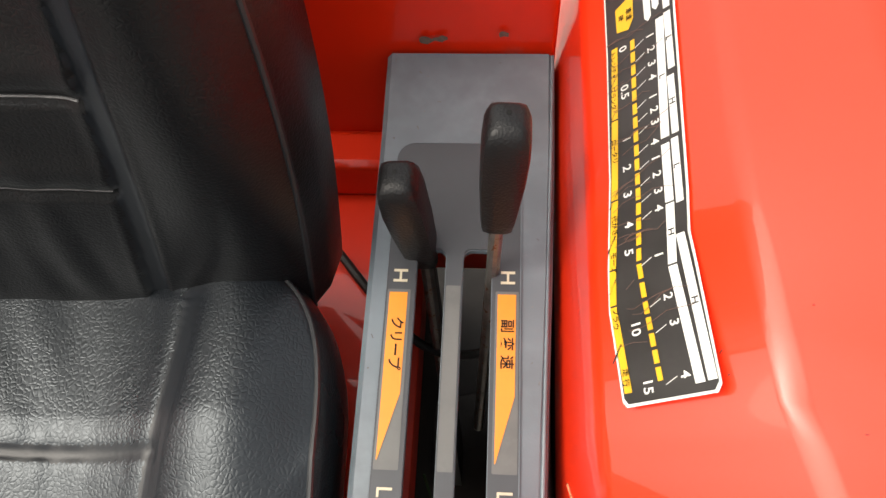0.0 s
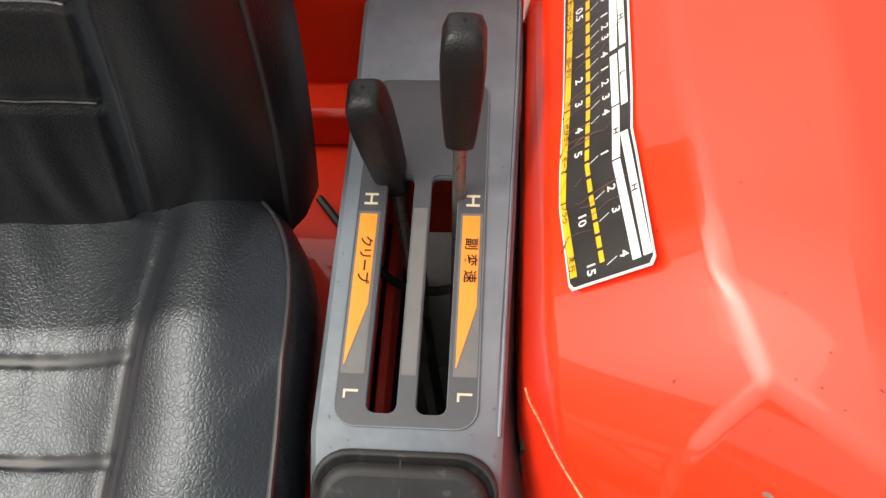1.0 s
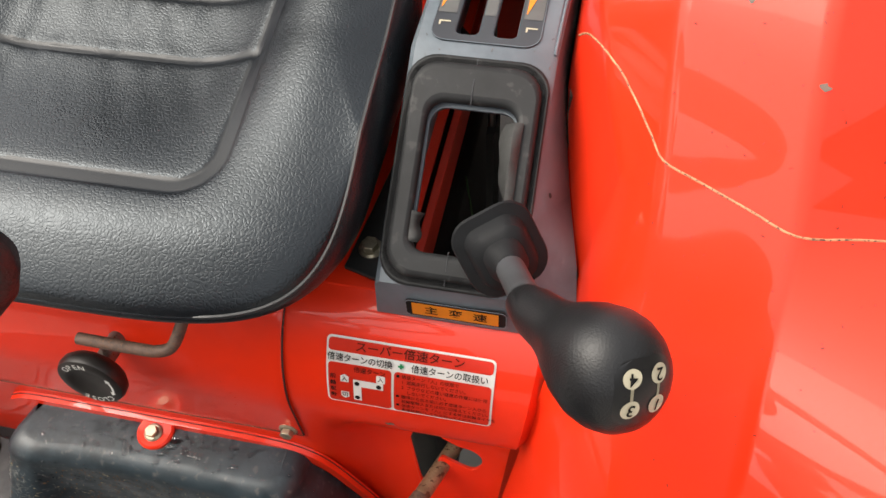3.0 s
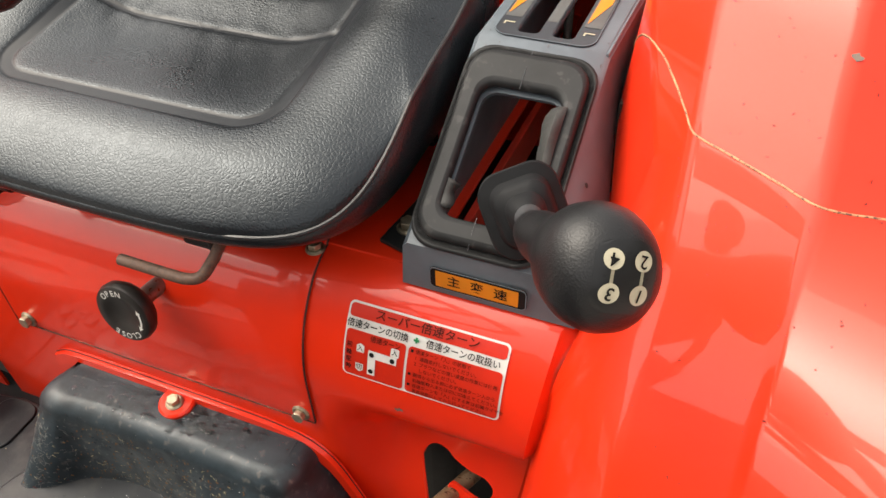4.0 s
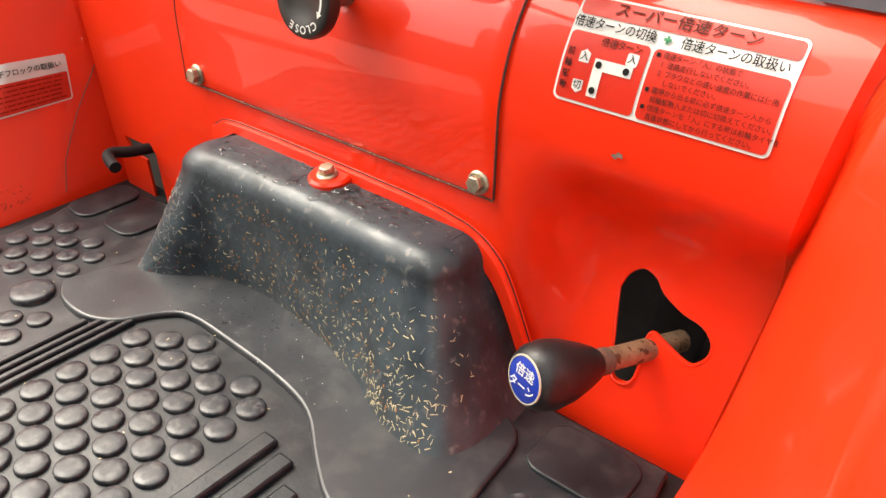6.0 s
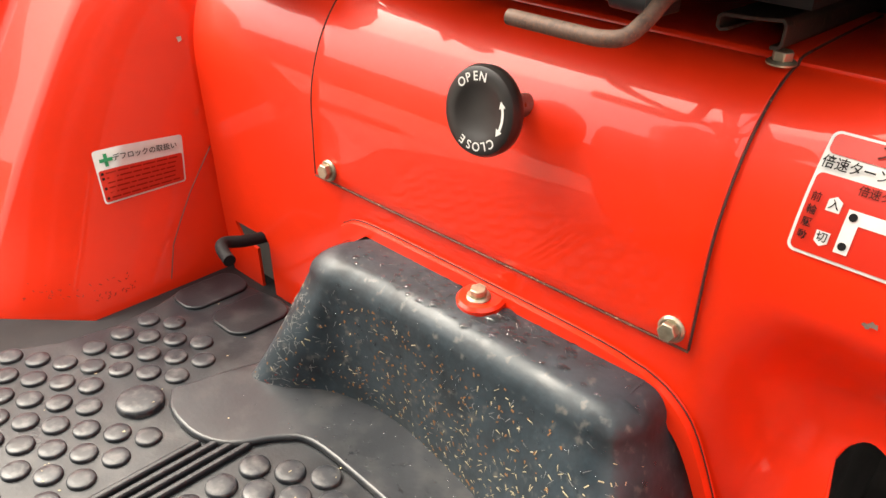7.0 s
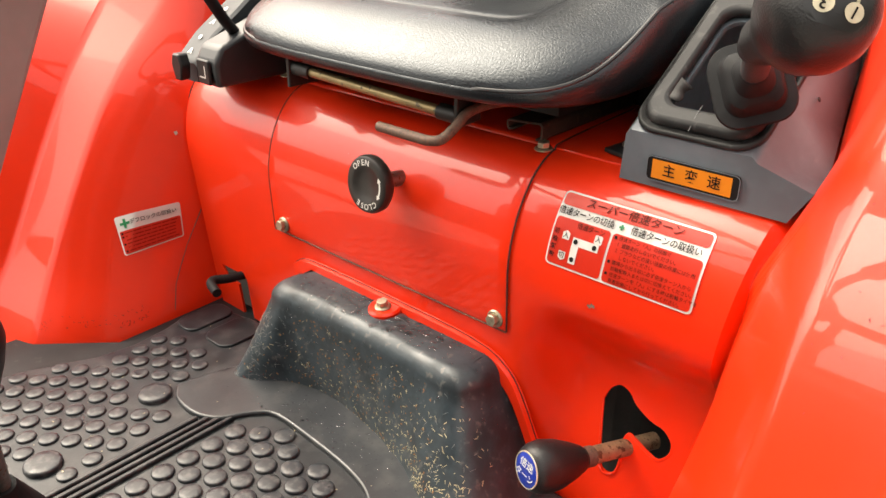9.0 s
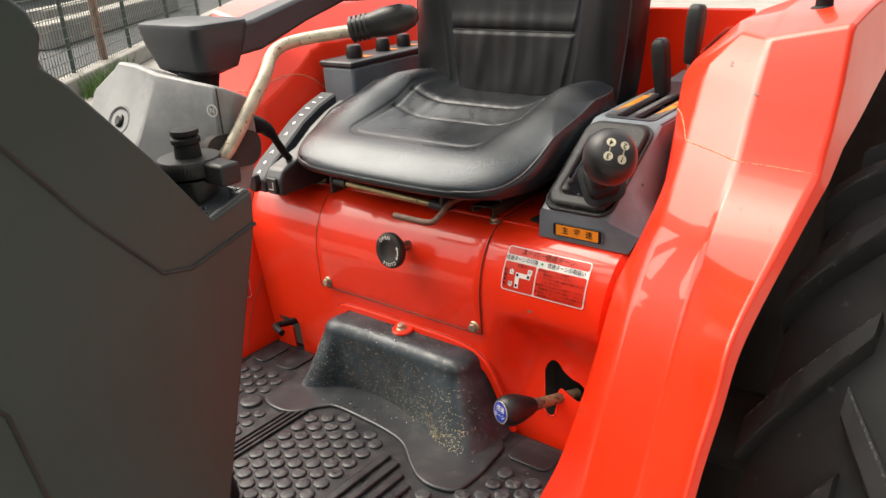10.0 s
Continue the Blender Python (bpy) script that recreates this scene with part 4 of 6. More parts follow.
def lock_label():
    """The label on the left fender, which bends with it."""
    ob = thing("warning_label", "white and red label with a green cross on the fender", "label")
    a, b, c, d = (Vector(p) for p in ((-0.3321, -0.1048, 0.0858), (-0.3118, -0.0337, 0.0962), (-0.3197, -0.0286, 0.139), (-0.3535, -0.1008, 0.1288)))
    W, H = 0.078, 0.046
    n = (b - a).cross(d - a).normalized()
    skin = skin_of(left_fender, "shell")

    def put(x, y, lift):
        p = (a.lerp(b, x / W)).lerp(d.lerp(c, x / W), y / H)
        hit, face, _, _ = skin.ray_cast(p + n * 0.05, -n, 0.2)
        return (hit if hit is not None else p) + n * (lift + 0.0008)

    sheet = lambda name, outline, mat, lift, label="": part(name, bent(flat(outline, lift), put), mat, ob, label)
    sheet("frame", rounded(0, 0, W, H, 0.003), WHITE, 0.0, "white label frame")
    sheet("field", rounded(0.0014, 0.0014, W - 0.0014, 0.0285, 0.002), DECAL_RED, 0.0005)
    for outline in (rounded(0.0085, 0.031, 0.0115, 0.042, 0.0001, 1), rounded(0.0045, 0.035, 0.0155, 0.038, 0.0001, 1)):
        sheet("green_cross", outline, GREEN, 0.0006 if outline[0][0] < 0.014 else 0.0009)
    part("writing", bent(lettering("デフロックの取扱い", 0.0064, I4, 0.044, 0.0365, 0.0009), put), INK, ob)
    for k in range(6):
        y = 0.0255 - 0.0042 * k
        if k in (0, 1, 3, 5):
            sheet("bullet", rounded(0.003, y - 0.0011, 0.0053, y + 0.0011, 0.0001, 1), INK, 0.0008)
        random.seed(k + 5)
        x = 0.007
        while x < 0.068:
            w = random.uniform(0.004, 0.012)
            sheet("unreadable_writing", rounded(x, y - 0.0006, min(x + w, 0.072), y + 0.0006, 0.0001, 1), FAINT, 0.0008)
            x += w + 0.0012
    return ob




def name_plate():
    """The orange plate on the console's front."""
    ob = thing("name_plate", "orange plate lettered in black on the console front", "plate")
    m = frame_of((0.2545, 0.0415, 0.2935), (1, 0, 0), (0, 0, 1))
    W, H = 0.073, 0.0195
    part("rim", prism(rounded(0, 0, W, H, 0.004), 0.0, 0.0012, m), INK, ob, bevel=0.0005)
    part("edge_line", ring_prism(rounded(0.0002, 0.0002, W - 0.0002, H - 0.0002, 0.004), rounded(0.0009, 0.0009, W - 0.0009, H - 0.0009, 0.0035), 0.001, 0.0014, m), CONSOLE, ob)
    part("field", flat(rounded(0.005, 0.0025, W - 0.006, H - 0.0025, 0.0006), 0.0015, m), ORANGE, ob)
    for k, c in enumerate("主変速"):
        part("letter", lettering(c, 0.0105, m, 0.019 + 0.0175 * k, H / 2, 0.0019), INK, ob)
    return ob


name_plate()


def gate_plate():
    """The dark printed plate round the two slots."""
    ob = thing("gate_plate", "dark printed gate plate with orange wedges and letters", "plate")
    z = console_top(0.3)
    m = frame_of((0.0, 0.3, z), (1, 0, 0), (0, 0.235, 0.008))
    sheet = prism(rounded(0.2455, -0.112, 0.3235, 0.119, 0.012), 0.0006, 0.0013, m)
    plate = part("plate", sheet, PLATE, ob)
    carve(plate, [prism(rounded(x - 0.0004, -0.1045, x + 0.0169, 0.0455, 0.005), -0.05, 0.05, m) for x in (0.263, 0.29)])
    part("edge_line", ring_prism(rounded(0.2455, -0.112, 0.3235, 0.119, 0.012), rounded(0.2461, -0.1114, 0.3229, 0.1184, 0.0115), 0.0012, 0.0016, m), CONSOLE, ob)
    for x, words in ((0.2535, "クリープ"), (0.3155, "副変速")):
        part("track", flat(rounded(x - 0.0065, -0.083, x + 0.0068, 0.019, 0.0008), 0.0017, m), DULLGREY, ob)
        wedge = [(x - 0.0052, 0.017), (x + 0.0052, 0.017), (x + 0.005, -0.042), (x - 0.0048, -0.078), (x - 0.0052, -0.078)]
        part("wedge", flat(wedge, 0.0021, m), ORANGE, ob, "orange printed wedge")
        for k, c in enumerate(words):
            gap = 0.0078 if len(words) == 4 else 0.0105
            part("letter", lettering(c, 0.0082, m, x, -0.002 - gap * k, 0.0025, -90), INK, ob)
        part("letter", lettering("H", 0.0115, m, x, 0.0275, 0.0019, -90, 1.15), CREAM, ob)
        part("letter", lettering("L", 0.0115, m, x, -0.094, 0.0019, -90, 1.0), CREAM, ob)
    part("bridge", flat(rounded(0.2805, -0.083, 0.2889, 0.022, 0.0008), 0.0017, m), DULLGREY, ob)
    return ob


DULLGREY = material("grey_print", (0.085, 0.087, 0.085), 0.45, tint=0.1, scale=60)
gate_plate()


def speed_decal():
    """The long speed chart on the fender's slope."""
    ob = thing("speed_chart", "cracked black speed chart decal with yellow and white bars", "decal")
    m = frame_of((0.362, 0.228, 0.503), (1, 0, 1), (0, 1, 0))
    edge = [(0.0071, 0.0012), (0.0498, -0.0002), (0.0518, 0.003), (0.0465, 0.058), (0.0448, 0.073), (0.0462, 0.095), (0.0478, 0.152), (0.0492, 0.205), (0.05, 0.262), (0.0085, 0.262), (0.0066, 0.232), (0.0062, 0.19), (0.0038, 0.114), (0.0005, 0.068), (0.0, 0.047), (0.005, 0.004)]
    cx, cy = sum(p[0] for p in edge) / len(edge), sum(p[1] for p in edge) / len(edge)
    inner = [(x + (0.0011 if x < cx else -0.0011), y + (0.0012 if y < 0.01 else -0.0012 if y > 0.25 else 0)) for x, y in edge]
    part("border", flat(edge, 0.0016, m), WHITE, ob, "white decal border")
    part("field", flat(inner, 0.002, m), PLATE_BLACK, ob, "black chart field")
    bar = lambda name, pts, mat: part(name, flat(pts, 0.0024, m), mat, ob)
    # the yellow implement strip
    strip = [(0.0119, 0.1936), (0.0095, 0.148), (0.0068, 0.102), (0.0035, 0.066), (0.0028, 0.048), (0.0085, 0.0062)]
    for p, q in zip(strip, strip[1:]):
        bar("yellow_strip", [(p[0] - 0.0017, p[1]), (q[0] - 0.0017, q[1] + 0.0009), (q[0] + 0.0021, q[1] + 0.0009), (p[0] + 0.0021, p[1])], YELLOW)
    for text, x, y in (("トレンチャ", 0.0108, 0.183), ("プランタ", 0.0096, 0.162), ("ロータリ", 0.0085, 0.13), ("代かき", 0.0062, 0.089), ("モーア", 0.0046, 0.07), ("プラウ", 0.0041, 0.042), ("走 行", 0.0078, 0.014)):
        part("writing", lettering(text, 0.0036, m, x, y, 0.0027, -90), INK, ob)
    for y in (0.174, 0.152, 0.103, 0.08, 0.059, 0.026):
        x = 0.0115 if y > 0.16 else 0.0095 if y > 0.14 else 0.0065 if y > 0.09 else 0.004
        bar("divider", [(x - 0.003, y - 0.004), (x - 0.0022, y - 0.0045), (x + 0.0028, y + 0.0035), (x + 0.002, y + 0.004)], PLATE_BLACK)
    # the dashed speed line
    line = [(0.0233, 0.1928), (0.0202, 0.0961), (0.0182, 0.0651), (0.02, 0.0463), (0.0251, 0.0077)]
    run = [Vector((x, y, 0)) for x, y in line]
    for p, q in zip(run, run[1:]):
        n = max(1, round((q - p).length / 0.0078))
        for k in range(n):
            a, b = p.lerp(q, k / n), p.lerp(q, (k + 0.78) / n)
            bar("dash", [(a.x - 0.0013, a.y), (b.x - 0.0013, b.y), (b.x + 0.0013, b.y), (a.x + 0.0013, a.y)], YELLOW)
    for text, x, y in (("0", 0.017, 0.1905), ("0.5", 0.0165, 0.1627), ("1", 0.0158, 0.1341), ("2", 0.0149, 0.1177), ("3", 0.0143, 0.103), ("4", 0.014, 0.0869), ("5", 0.013, 0.0726), ("10", 0.0143, 0.0351), ("15", 0.0185, 0.0081)):
        part("number", lettering(text, 0.0066, m, x, y, 0.0024, -90, 1.1), WHITE, ob)
    gears = [("1", 0.0336, 0.1891), ("2", 0.0336, 0.1803), ("3", 0.0333, 0.1713), ("4", 0.0331, 0.163), ("1", 0.0324, 0.1514), ("2", 0.0325, 0.1434), ("3", 0.0323, 0.1362), ("4", 0.0314, 0.1253), ("1", 0.0311, 0.1162), ("2", 0.031, 0.1072), ("3", 0.031, 0.0983), ("4", 0.0306, 0.0893), ("1", 0.0286, 0.0663), ("2", 0.0315, 0.0454), ("3", 0.0334, 0.033), ("4", 0.0365, 0.0097)]
    for text, x, y in gears:
        part("number", lettering(text, 0.0062, m, x, y, 0.0024, -90, 1.1), WHITE, ob)
        x0 = x - 0.0036
        bar("leader", [(x0, y - 0.0002), (x0, y + 0.0002), (x0 - 0.0055, y - 0.0023), (x0 - 0.0055, y - 0.0027)], WHITE)
    # white range bars
    for x0, y0, x1, y1, w in ((0.0401, 0.1971, 0.0372, 0.1249, 0.0023), (0.0369, 0.1215, 0.0365, 0.0905, 0.0022), (0.0366, 0.0895, 0.0352, 0.06, 0.0022), (0.0352, 0.059, 0.043, 0.0049, 0.0022), (0.0445, 0.1983, 0.0441, 0.1624, 0.0019), (0.0431, 0.1585, 0.0428, 0.125, 0.0019), (0.042, 0.1226, 0.0417, 0.0884, 0.0019), (0.0403, 0.073, 0.0485, 0.0051, 0.0021), (0.0448, 0.232, 0.0446, 0.201, 0.0019)):
        bar("range_bar", [(x0 - w, y0), (x1 - w, y1), (x1 + w, y1), (x0 + w, y0)], WHITE)
    for text, x, y in (("L", 0.0387, 0.16), ("H", 0.036, 0.075), ("L", 0.0443, 0.181), ("H", 0.0429, 0.143), ("L", 0.0419, 0.107), ("H", 0.0442, 0.04)):
        part("letter", lettering(text, 0.0044, m, x, y, 0.0028, -90, 1.2), INK, ob)
    bar("arrow_tag", [(0.014, 0.219), (0.0255, 0.224), (0.0248, 0.207), (0.0215, 0.201), (0.0142, 0.203)], YELLOW)
    for k, text in enumerate(("車速", "時")):
        part("writing", lettering(text, 0.0042, m, 0.0222 - 0.0052 * k, 0.211, 0.0027, -90), INK, ob)
    for x, y in ((0.0335, 0.2015), (0.0385, 0.206), (0.0435, 0.209)):
        bar("arrow_tag", [(x - 0.002, y + 0.014), (x + 0.002, y + 0.014), (x + 0.002, y), (x, y - 0.0025), (x - 0.002, y)], WHITE)
    # hair cracks in the film
    random.seed(11)
    for k in range(26):
        y, x = random.uniform(0.01, 0.2), 0.004 + 0.002
        pts = []
        while x < 0.046:
            pts.append(m @ Vector((x, y, 0.0029)))
            x, y = x + random.uniform(0.003, 0.008), y + random.uniform(-0.002, 0.0035)
        if len(pts) > 3:
            part("crack", tube(pts[random.randrange(0, 2):random.randrange(3, len(pts) + 1)], 0.00012, 4), CRACK, ob)
    return ob


PLATE_BLACK = material("black_decal_film", (0.018, 0.016, 0.015), 0.42, tint=0.25, scale=40, rough_vary=0.08)
CRACK = material("dull_crack", (0.13, 0.07, 0.055), 0.7)
speed_decal()


# ---- fender trim ----
def skin_of(ob, name):
    """The finished surface of one part, to lay prints and marks on."""
    bpy.context.view_layer.update()
    shell = [o for o in ob.children if o.name.startswith(name)][0]
    return BVHTree.FromObject(shell, bpy.context.evaluated_depsgraph_get())


def fender_trim(side):
    f = (lambda p: Vector(p)) if side > 0 else (lambda p: Vector((2 * FX - p[0], p[1], p[2])))
    joint = [(0.3475, 0.215, 0.415), (0.3555, 0.185, 0.4395), (0.366, 0.147, 0.4505), (0.381, 0.1228, 0.4448), (0.3956, 0.1021, 0.4364), RAILS[BEND][2], (0.4317, 0.0787, 0.4264), (0.46, 0.0633, 0.4245), RAILS[BEND][3], (0.52, 0.057, 0.419), RAILS[BEND][4]]
    ob = [o for o in bpy.data.objects if o.name.startswith("fender") and o.parent is None][0 if side > 0 else 1]
    skin = skin_of(ob, "shell")
    laid = []
    for p in curve(joint, 4):
        hit, normal, _, _ = skin.find_nearest(f(p))
        laid.append(hit)
    part("joint", tube(laid, 0.0008, 6), SEALANT, ob, "pale sealant line at the fender joint")
    return ob


SEALANT = material("old_sealant", (0.42, 0.2, 0.1), 0.7, tint=0.4, scale=120, wear=(0.12, 0.05, 0.03), wear_at=0.55)
right_fender = fender_trim(1)
left_fender = fender_trim(-1)
lock_label()
part("crack", tube([Vector(p) + Vector((0.001, 0, 0)) for p in ((-0.3369, 0.0038, 0.1106), (-0.3346, -0.024, 0.0714), (-0.3324, -0.0391, 0.0456), (-0.3286, -0.0507, 0.027), (-0.3232, -0.06, -0.004))], 0.0005, 6), CRACK, left_fender)


def paint_chips():
    spots = [((0.4405, 0.1454, 0.5097), (-0.14, -0.59, 0.8), 0.0022), ((0.4415, 0.141, 0.5062), (-0.14, -0.59, 0.8), 0.0028), ((0.483, 0.1058, 0.4831), (0.24, -0.68, 0.7), 0.0034), ((0.245, -0.0025, 0.197), (0, -1, 0.1), 0.0032), ((0.242, -0.0022, 0.1955), (0, -1, 0.1), 0.0022), ((0.27, 0.488, 0.447), (0, -1, 0), 0.005), ((0.26, 0.488, 0.446), (0, -1, 0), 0.006), ((0.31, 0.488, 0.452), (0, -1, 0), 0.005)]
    skin = skin_of(right_fender, "shell")
    for n, (p, way, r) in enumerate(spots):
        random.seed(n)
        if n < 3:
            p, way, _, _ = skin.find_nearest(Vector(p))
        m = Vector(way).to_track_quat("Z", "Y").to_matrix().to_4x4()
        m.translation = Vector(p)
        outline = [(r * random.uniform(0.5, 1.2) * math.cos(a * 0.7), r * random.uniform(0.3, 0.8) * math.sin(a * 0.7)) for a in range(9)]
        owner = right_fender if n < 3 else bpy.data.objects["tractor"] if n < 5 else bpy.data.objects["rear_panel"]
        part("paint_chip", flat(outline, 0.0008, m), CHIP, owner, "grey-brown paint chip")
    hit, way, _, _ = skin_of(left_fender, "shell").find_nearest(Vector((-0.372, 0.002, 0.208)))
    m = way.to_track_quat("Z", "Y").to_matrix().to_4x4()
    m.translation = hit
    part("paint_chip", flat([(-0.0024, 0.002), (-0.001, -0.0028), (0.0022, -0.001), (0.002, 0.0026)], 0.0006, m), PALE_CHIP, left_fender, "pale paint chip")


PALE_CHIP = material("pale_chip", (0.5, 0.47, 0.42), 0.7, tint=0.2, scale=200)
CHIP = material("bare_chip", (0.14, 0.1, 0.08), 0.7, tint=0.3, scale=200)


# ---- fuel tap knob ----
def tap_knob():
    ob = thing("rotary_knob", "black round knob lettered OPEN and CLOSE on a stem", "knob")
    way = Vector((-0.02, -1, 0.12)).normalized()
    m = frame_of((0.024, -0.0335, 0.2495), (1, -0.02, 0), (0, 0.12, 1))
    part("disc", lathe([(0, -0.014), (0.012, -0.014), (0.022, -0.012), (0.0262, -0.007), (0.0268, -0.002), (0.0255, 0.0015), (0.0235, 0.0025), (0.0165, 0.0024), (0.0145, 0.0012), (0, 0.0008)], m, 44), TAP, ob)
    part("stem", lathe([(0.0075, -0.052), (0.0075, -0.016), (0.011, -0.013)], m, 18), STEEL, ob)
    part("grommet", lathe([(0.0125, -0.046), (0.0135, -0.0475), (0.0135, -0.06), (0.008, -0.06)], m, 24), DARK, ob)
    for word, mid, inward in (("OPEN", 112, -90), ("CLOSE", -82, -90)):
        for k, c in enumerate(word):
            a = mid - (k - (len(word) - 1) / 2) * 16
            part("letter", lettering(c, 0.0074, m, 0.0199 * math.cos(radians(a)), 0.0199 * math.sin(radians(a)), 0.0027, a + inward), WHITE, ob)
    arc = [(0.0198 * math.cos(radians(a)), 0.0198 * math.sin(radians(a))) for a in range(-22, 23, 4)]
    inn = [(0.0181 * math.cos(radians(a)), 0.0181 * math.sin(radians(a))) for a in range(22, -23, -4)]
    part("arrow", flat(arc + inn, 0.0029, m), WHITE, ob)
    for turn in (22, -22):
        u, v = math.cos(radians(turn)), math.sin(radians(turn))
        w = 1 if turn > 0 else -1
        head = [(u * r - v * w * d, v * r + u * w * d) for r, d in ((0.0165, -0.0008), (0.0212, -0.0008), (0.0188, 0.0034))]
        part("arrow_head", flat(head if w > 0 else head[::-1], 0.0029, m), WHITE, ob)
    return ob


TAP = material("black_tap_plastic", (0.013, 0.011, 0.01), 0.42, tint=0.15, scale=60)
tap_knob()


# ---- gear knob print ----
def knob_print():
    """The gear pattern on the knob's face."""
    across = Vector((0.0114, 0.0085, -0.005))
    m = frame_of(BALL + FACE * 0.05, across - FACE * across.dot(FACE), Vector((0, 0.4, 1)))
    ob = bpy.data.objects["gear_lever"]
    knob = [o for o in ob.children if o.name.startswith("knob")][0]
    skin = skin_of(ob, "knob")

    def put(x, y, lift):
        hit, normal, _, _ = skin.ray_cast(m @ Vector((x, y, 0)), -FACE, 0.1)
        return hit + FACE * lift if hit is not None else m @ Vector((x, y, lift - 0.025))

    part("face", bent(flat(rounded(-0.0155, -0.017, 0.0155, 0.0165, 0.009, 8), 0.0003), put), KNOB_FACE, knob, "smooth inset face")
    for x, y, c in ((-0.0074, 0.0078, "4"), (0.0074, 0.0078, "2"), (-0.0074, -0.0078, "3"), (0.0074, -0.0078, "1")):
        ring = [(x + 0.0048 * math.cos(a * 0.314), y + 0.0048 * math.sin(a * 0.314)) for a in range(20)]
        part("disc", bent(flat(ring, 0.0007), put), CREAM, knob)
        part("number", bent(lettering(c, 0.0086, I4, x, y, 0.0011, 172), put), INK, knob)
        part("line", bent(flat([(x - 0.0008, -0.004), (x + 0.0008, -0.004), (x + 0.0008, 0.004), (x - 0.0008, 0.004)], 0.0006), put), CREAM, knob)


KNOB_FACE = material("smooth_knob_face", (0.006, 0.006, 0.0066), 0.34, tint=0.1, scale=60)
knob_print()


# ---- under the seat ----
def slide_bar():
    ob = thing("slide_bar", "plated seat slide bar between black bushes", "bar")
    a, b = Vector((-0.083, -0.006, 0.329)), Vector((0.084, 0.002, 0.32))
    part("bar", tube([a, b], 0.0046, 16), BRASS, ob)
    way = (b - a).normalized()
    for p, s in ((a, -1), (b, 1)):
        part("bush", tube([p - way * 0.004 * s, p + way * 0.022 * s], 0.0072, 16), BLACK, ob)
        q = p + way * 0.02 * s
        part("bracket", box((q.x - 0.002, q.y - 0.009, 0.312), (q.x + 0.002, q.y + 0.022, 0.345)), BLACK, ob, bevel=0.001)
    return ob


slide_bar()


def seat_hook():
    ob = thing("seat_latch", "rusty bent rod latch under the seat front", "latch")
    bar = curve([(0.118, 0.07, 0.322), (0.113, 0.034, 0.3265), (0.1105, 0.004, 0.325), (0.1085, -0.011, 0.315), (0.104, -0.0222, 0.3065), (0.094, -0.0262, 0.304), (0.08, -0.0268, 0.3037), (0.034, -0.0265, 0.3038)], 6)
    part("stem", tube(bar[:31], 0.0044, 14), RUST, ob)
    part("handle", tube(bar[30:], 0.0044, 14), RUST, ob)
    return ob


seat_hook()


def seat_rail(x, side):
    """A downward channel along the base, its outer edge standing on a narrow foot and its inner edge curled."""
    ob = thing("seat_rail", "dark brown pressed steel seat rail on the base", "rail", group="seat rails")
    top = [(-0.012, 0.3035), (-0.017, 0.3025), (-0.0195, 0.305), (-0.0195, 0.3105), (-0.017, 0.3125), (0.0, 0.3135), (0.016, 0.315)]
    leg = [(0.016, 0.315), (0.0185, 0.312), (0.0185, 0.302), (0.0165, 0.299), (0.0115, 0.2985)]
    for name, line in (("channel", top), ("foot", leg)):
        rows = [[Vector((x + side * u, y, z)) for u, z in line] for y in (0.044, 0.14, 0.24, 0.34)]
        part(name, grid(rows), RAIL, ob, sharp=50, thick=0.0022, bevel=0.0006)
    return ob


RAIL = material("brown_rail_steel", (0.03, 0.019, 0.014), 0.55, metal=0.2, tint=0.35, scale=50, wear=(0.08, 0.045, 0.028), wear_at=0.62, bump=0.3, bump_scale=300, bump_distance=0.0005)
seat_rail(-0.13, -1)
seat_rail(0.1375, 1)
hex_bolt((0.156, 0.047, 0.2925), (0, -0.05, 1), 0.0068)
hex_bolt((-0.205, 0.06, 0.2935), (0, -0.05, 1), 0.0075)


def console_foot():
    ob = thing("console_bracket", "black mounting foot of the console, bolted down", "bracket")
    part("foot", prism([(0.2, 0.07), (0.236, 0.06), (0.236, 0.2), (0.214, 0.2), (0.205, 0.11)], 0.2945, 0.2985), BLACK, ob, bevel=0.001)
    return ob


console_foot()
hex_bolt((0.216, 0.089, 0.2985), (0, 0, 1), 0.0082)


# ---- differential lock pedal ----
def lock_pedal():
    ob = thing("lock_pedal", "bent black rod pedal through a slot in the panel", "pedal")
    part("rod", tube(curve([(-0.257, 0.05, 0.04), (-0.257, 0.012, 0.043), (-0.2585, -0.016, 0.0465), (-0.2615, -0.033, 0.05), (-0.258, -0.041, 0.051), (-0.249, -0.0455, 0.0505), (-0.232, -0.05, 0.0495)], 5), 0.0056, 14), SOFT, ob)
    part("lever_plate", box((-0.262, 0.03, -0.03), (-0.252, 0.036, 0.05)), BLACK, ob)
    return ob


lock_pedal()


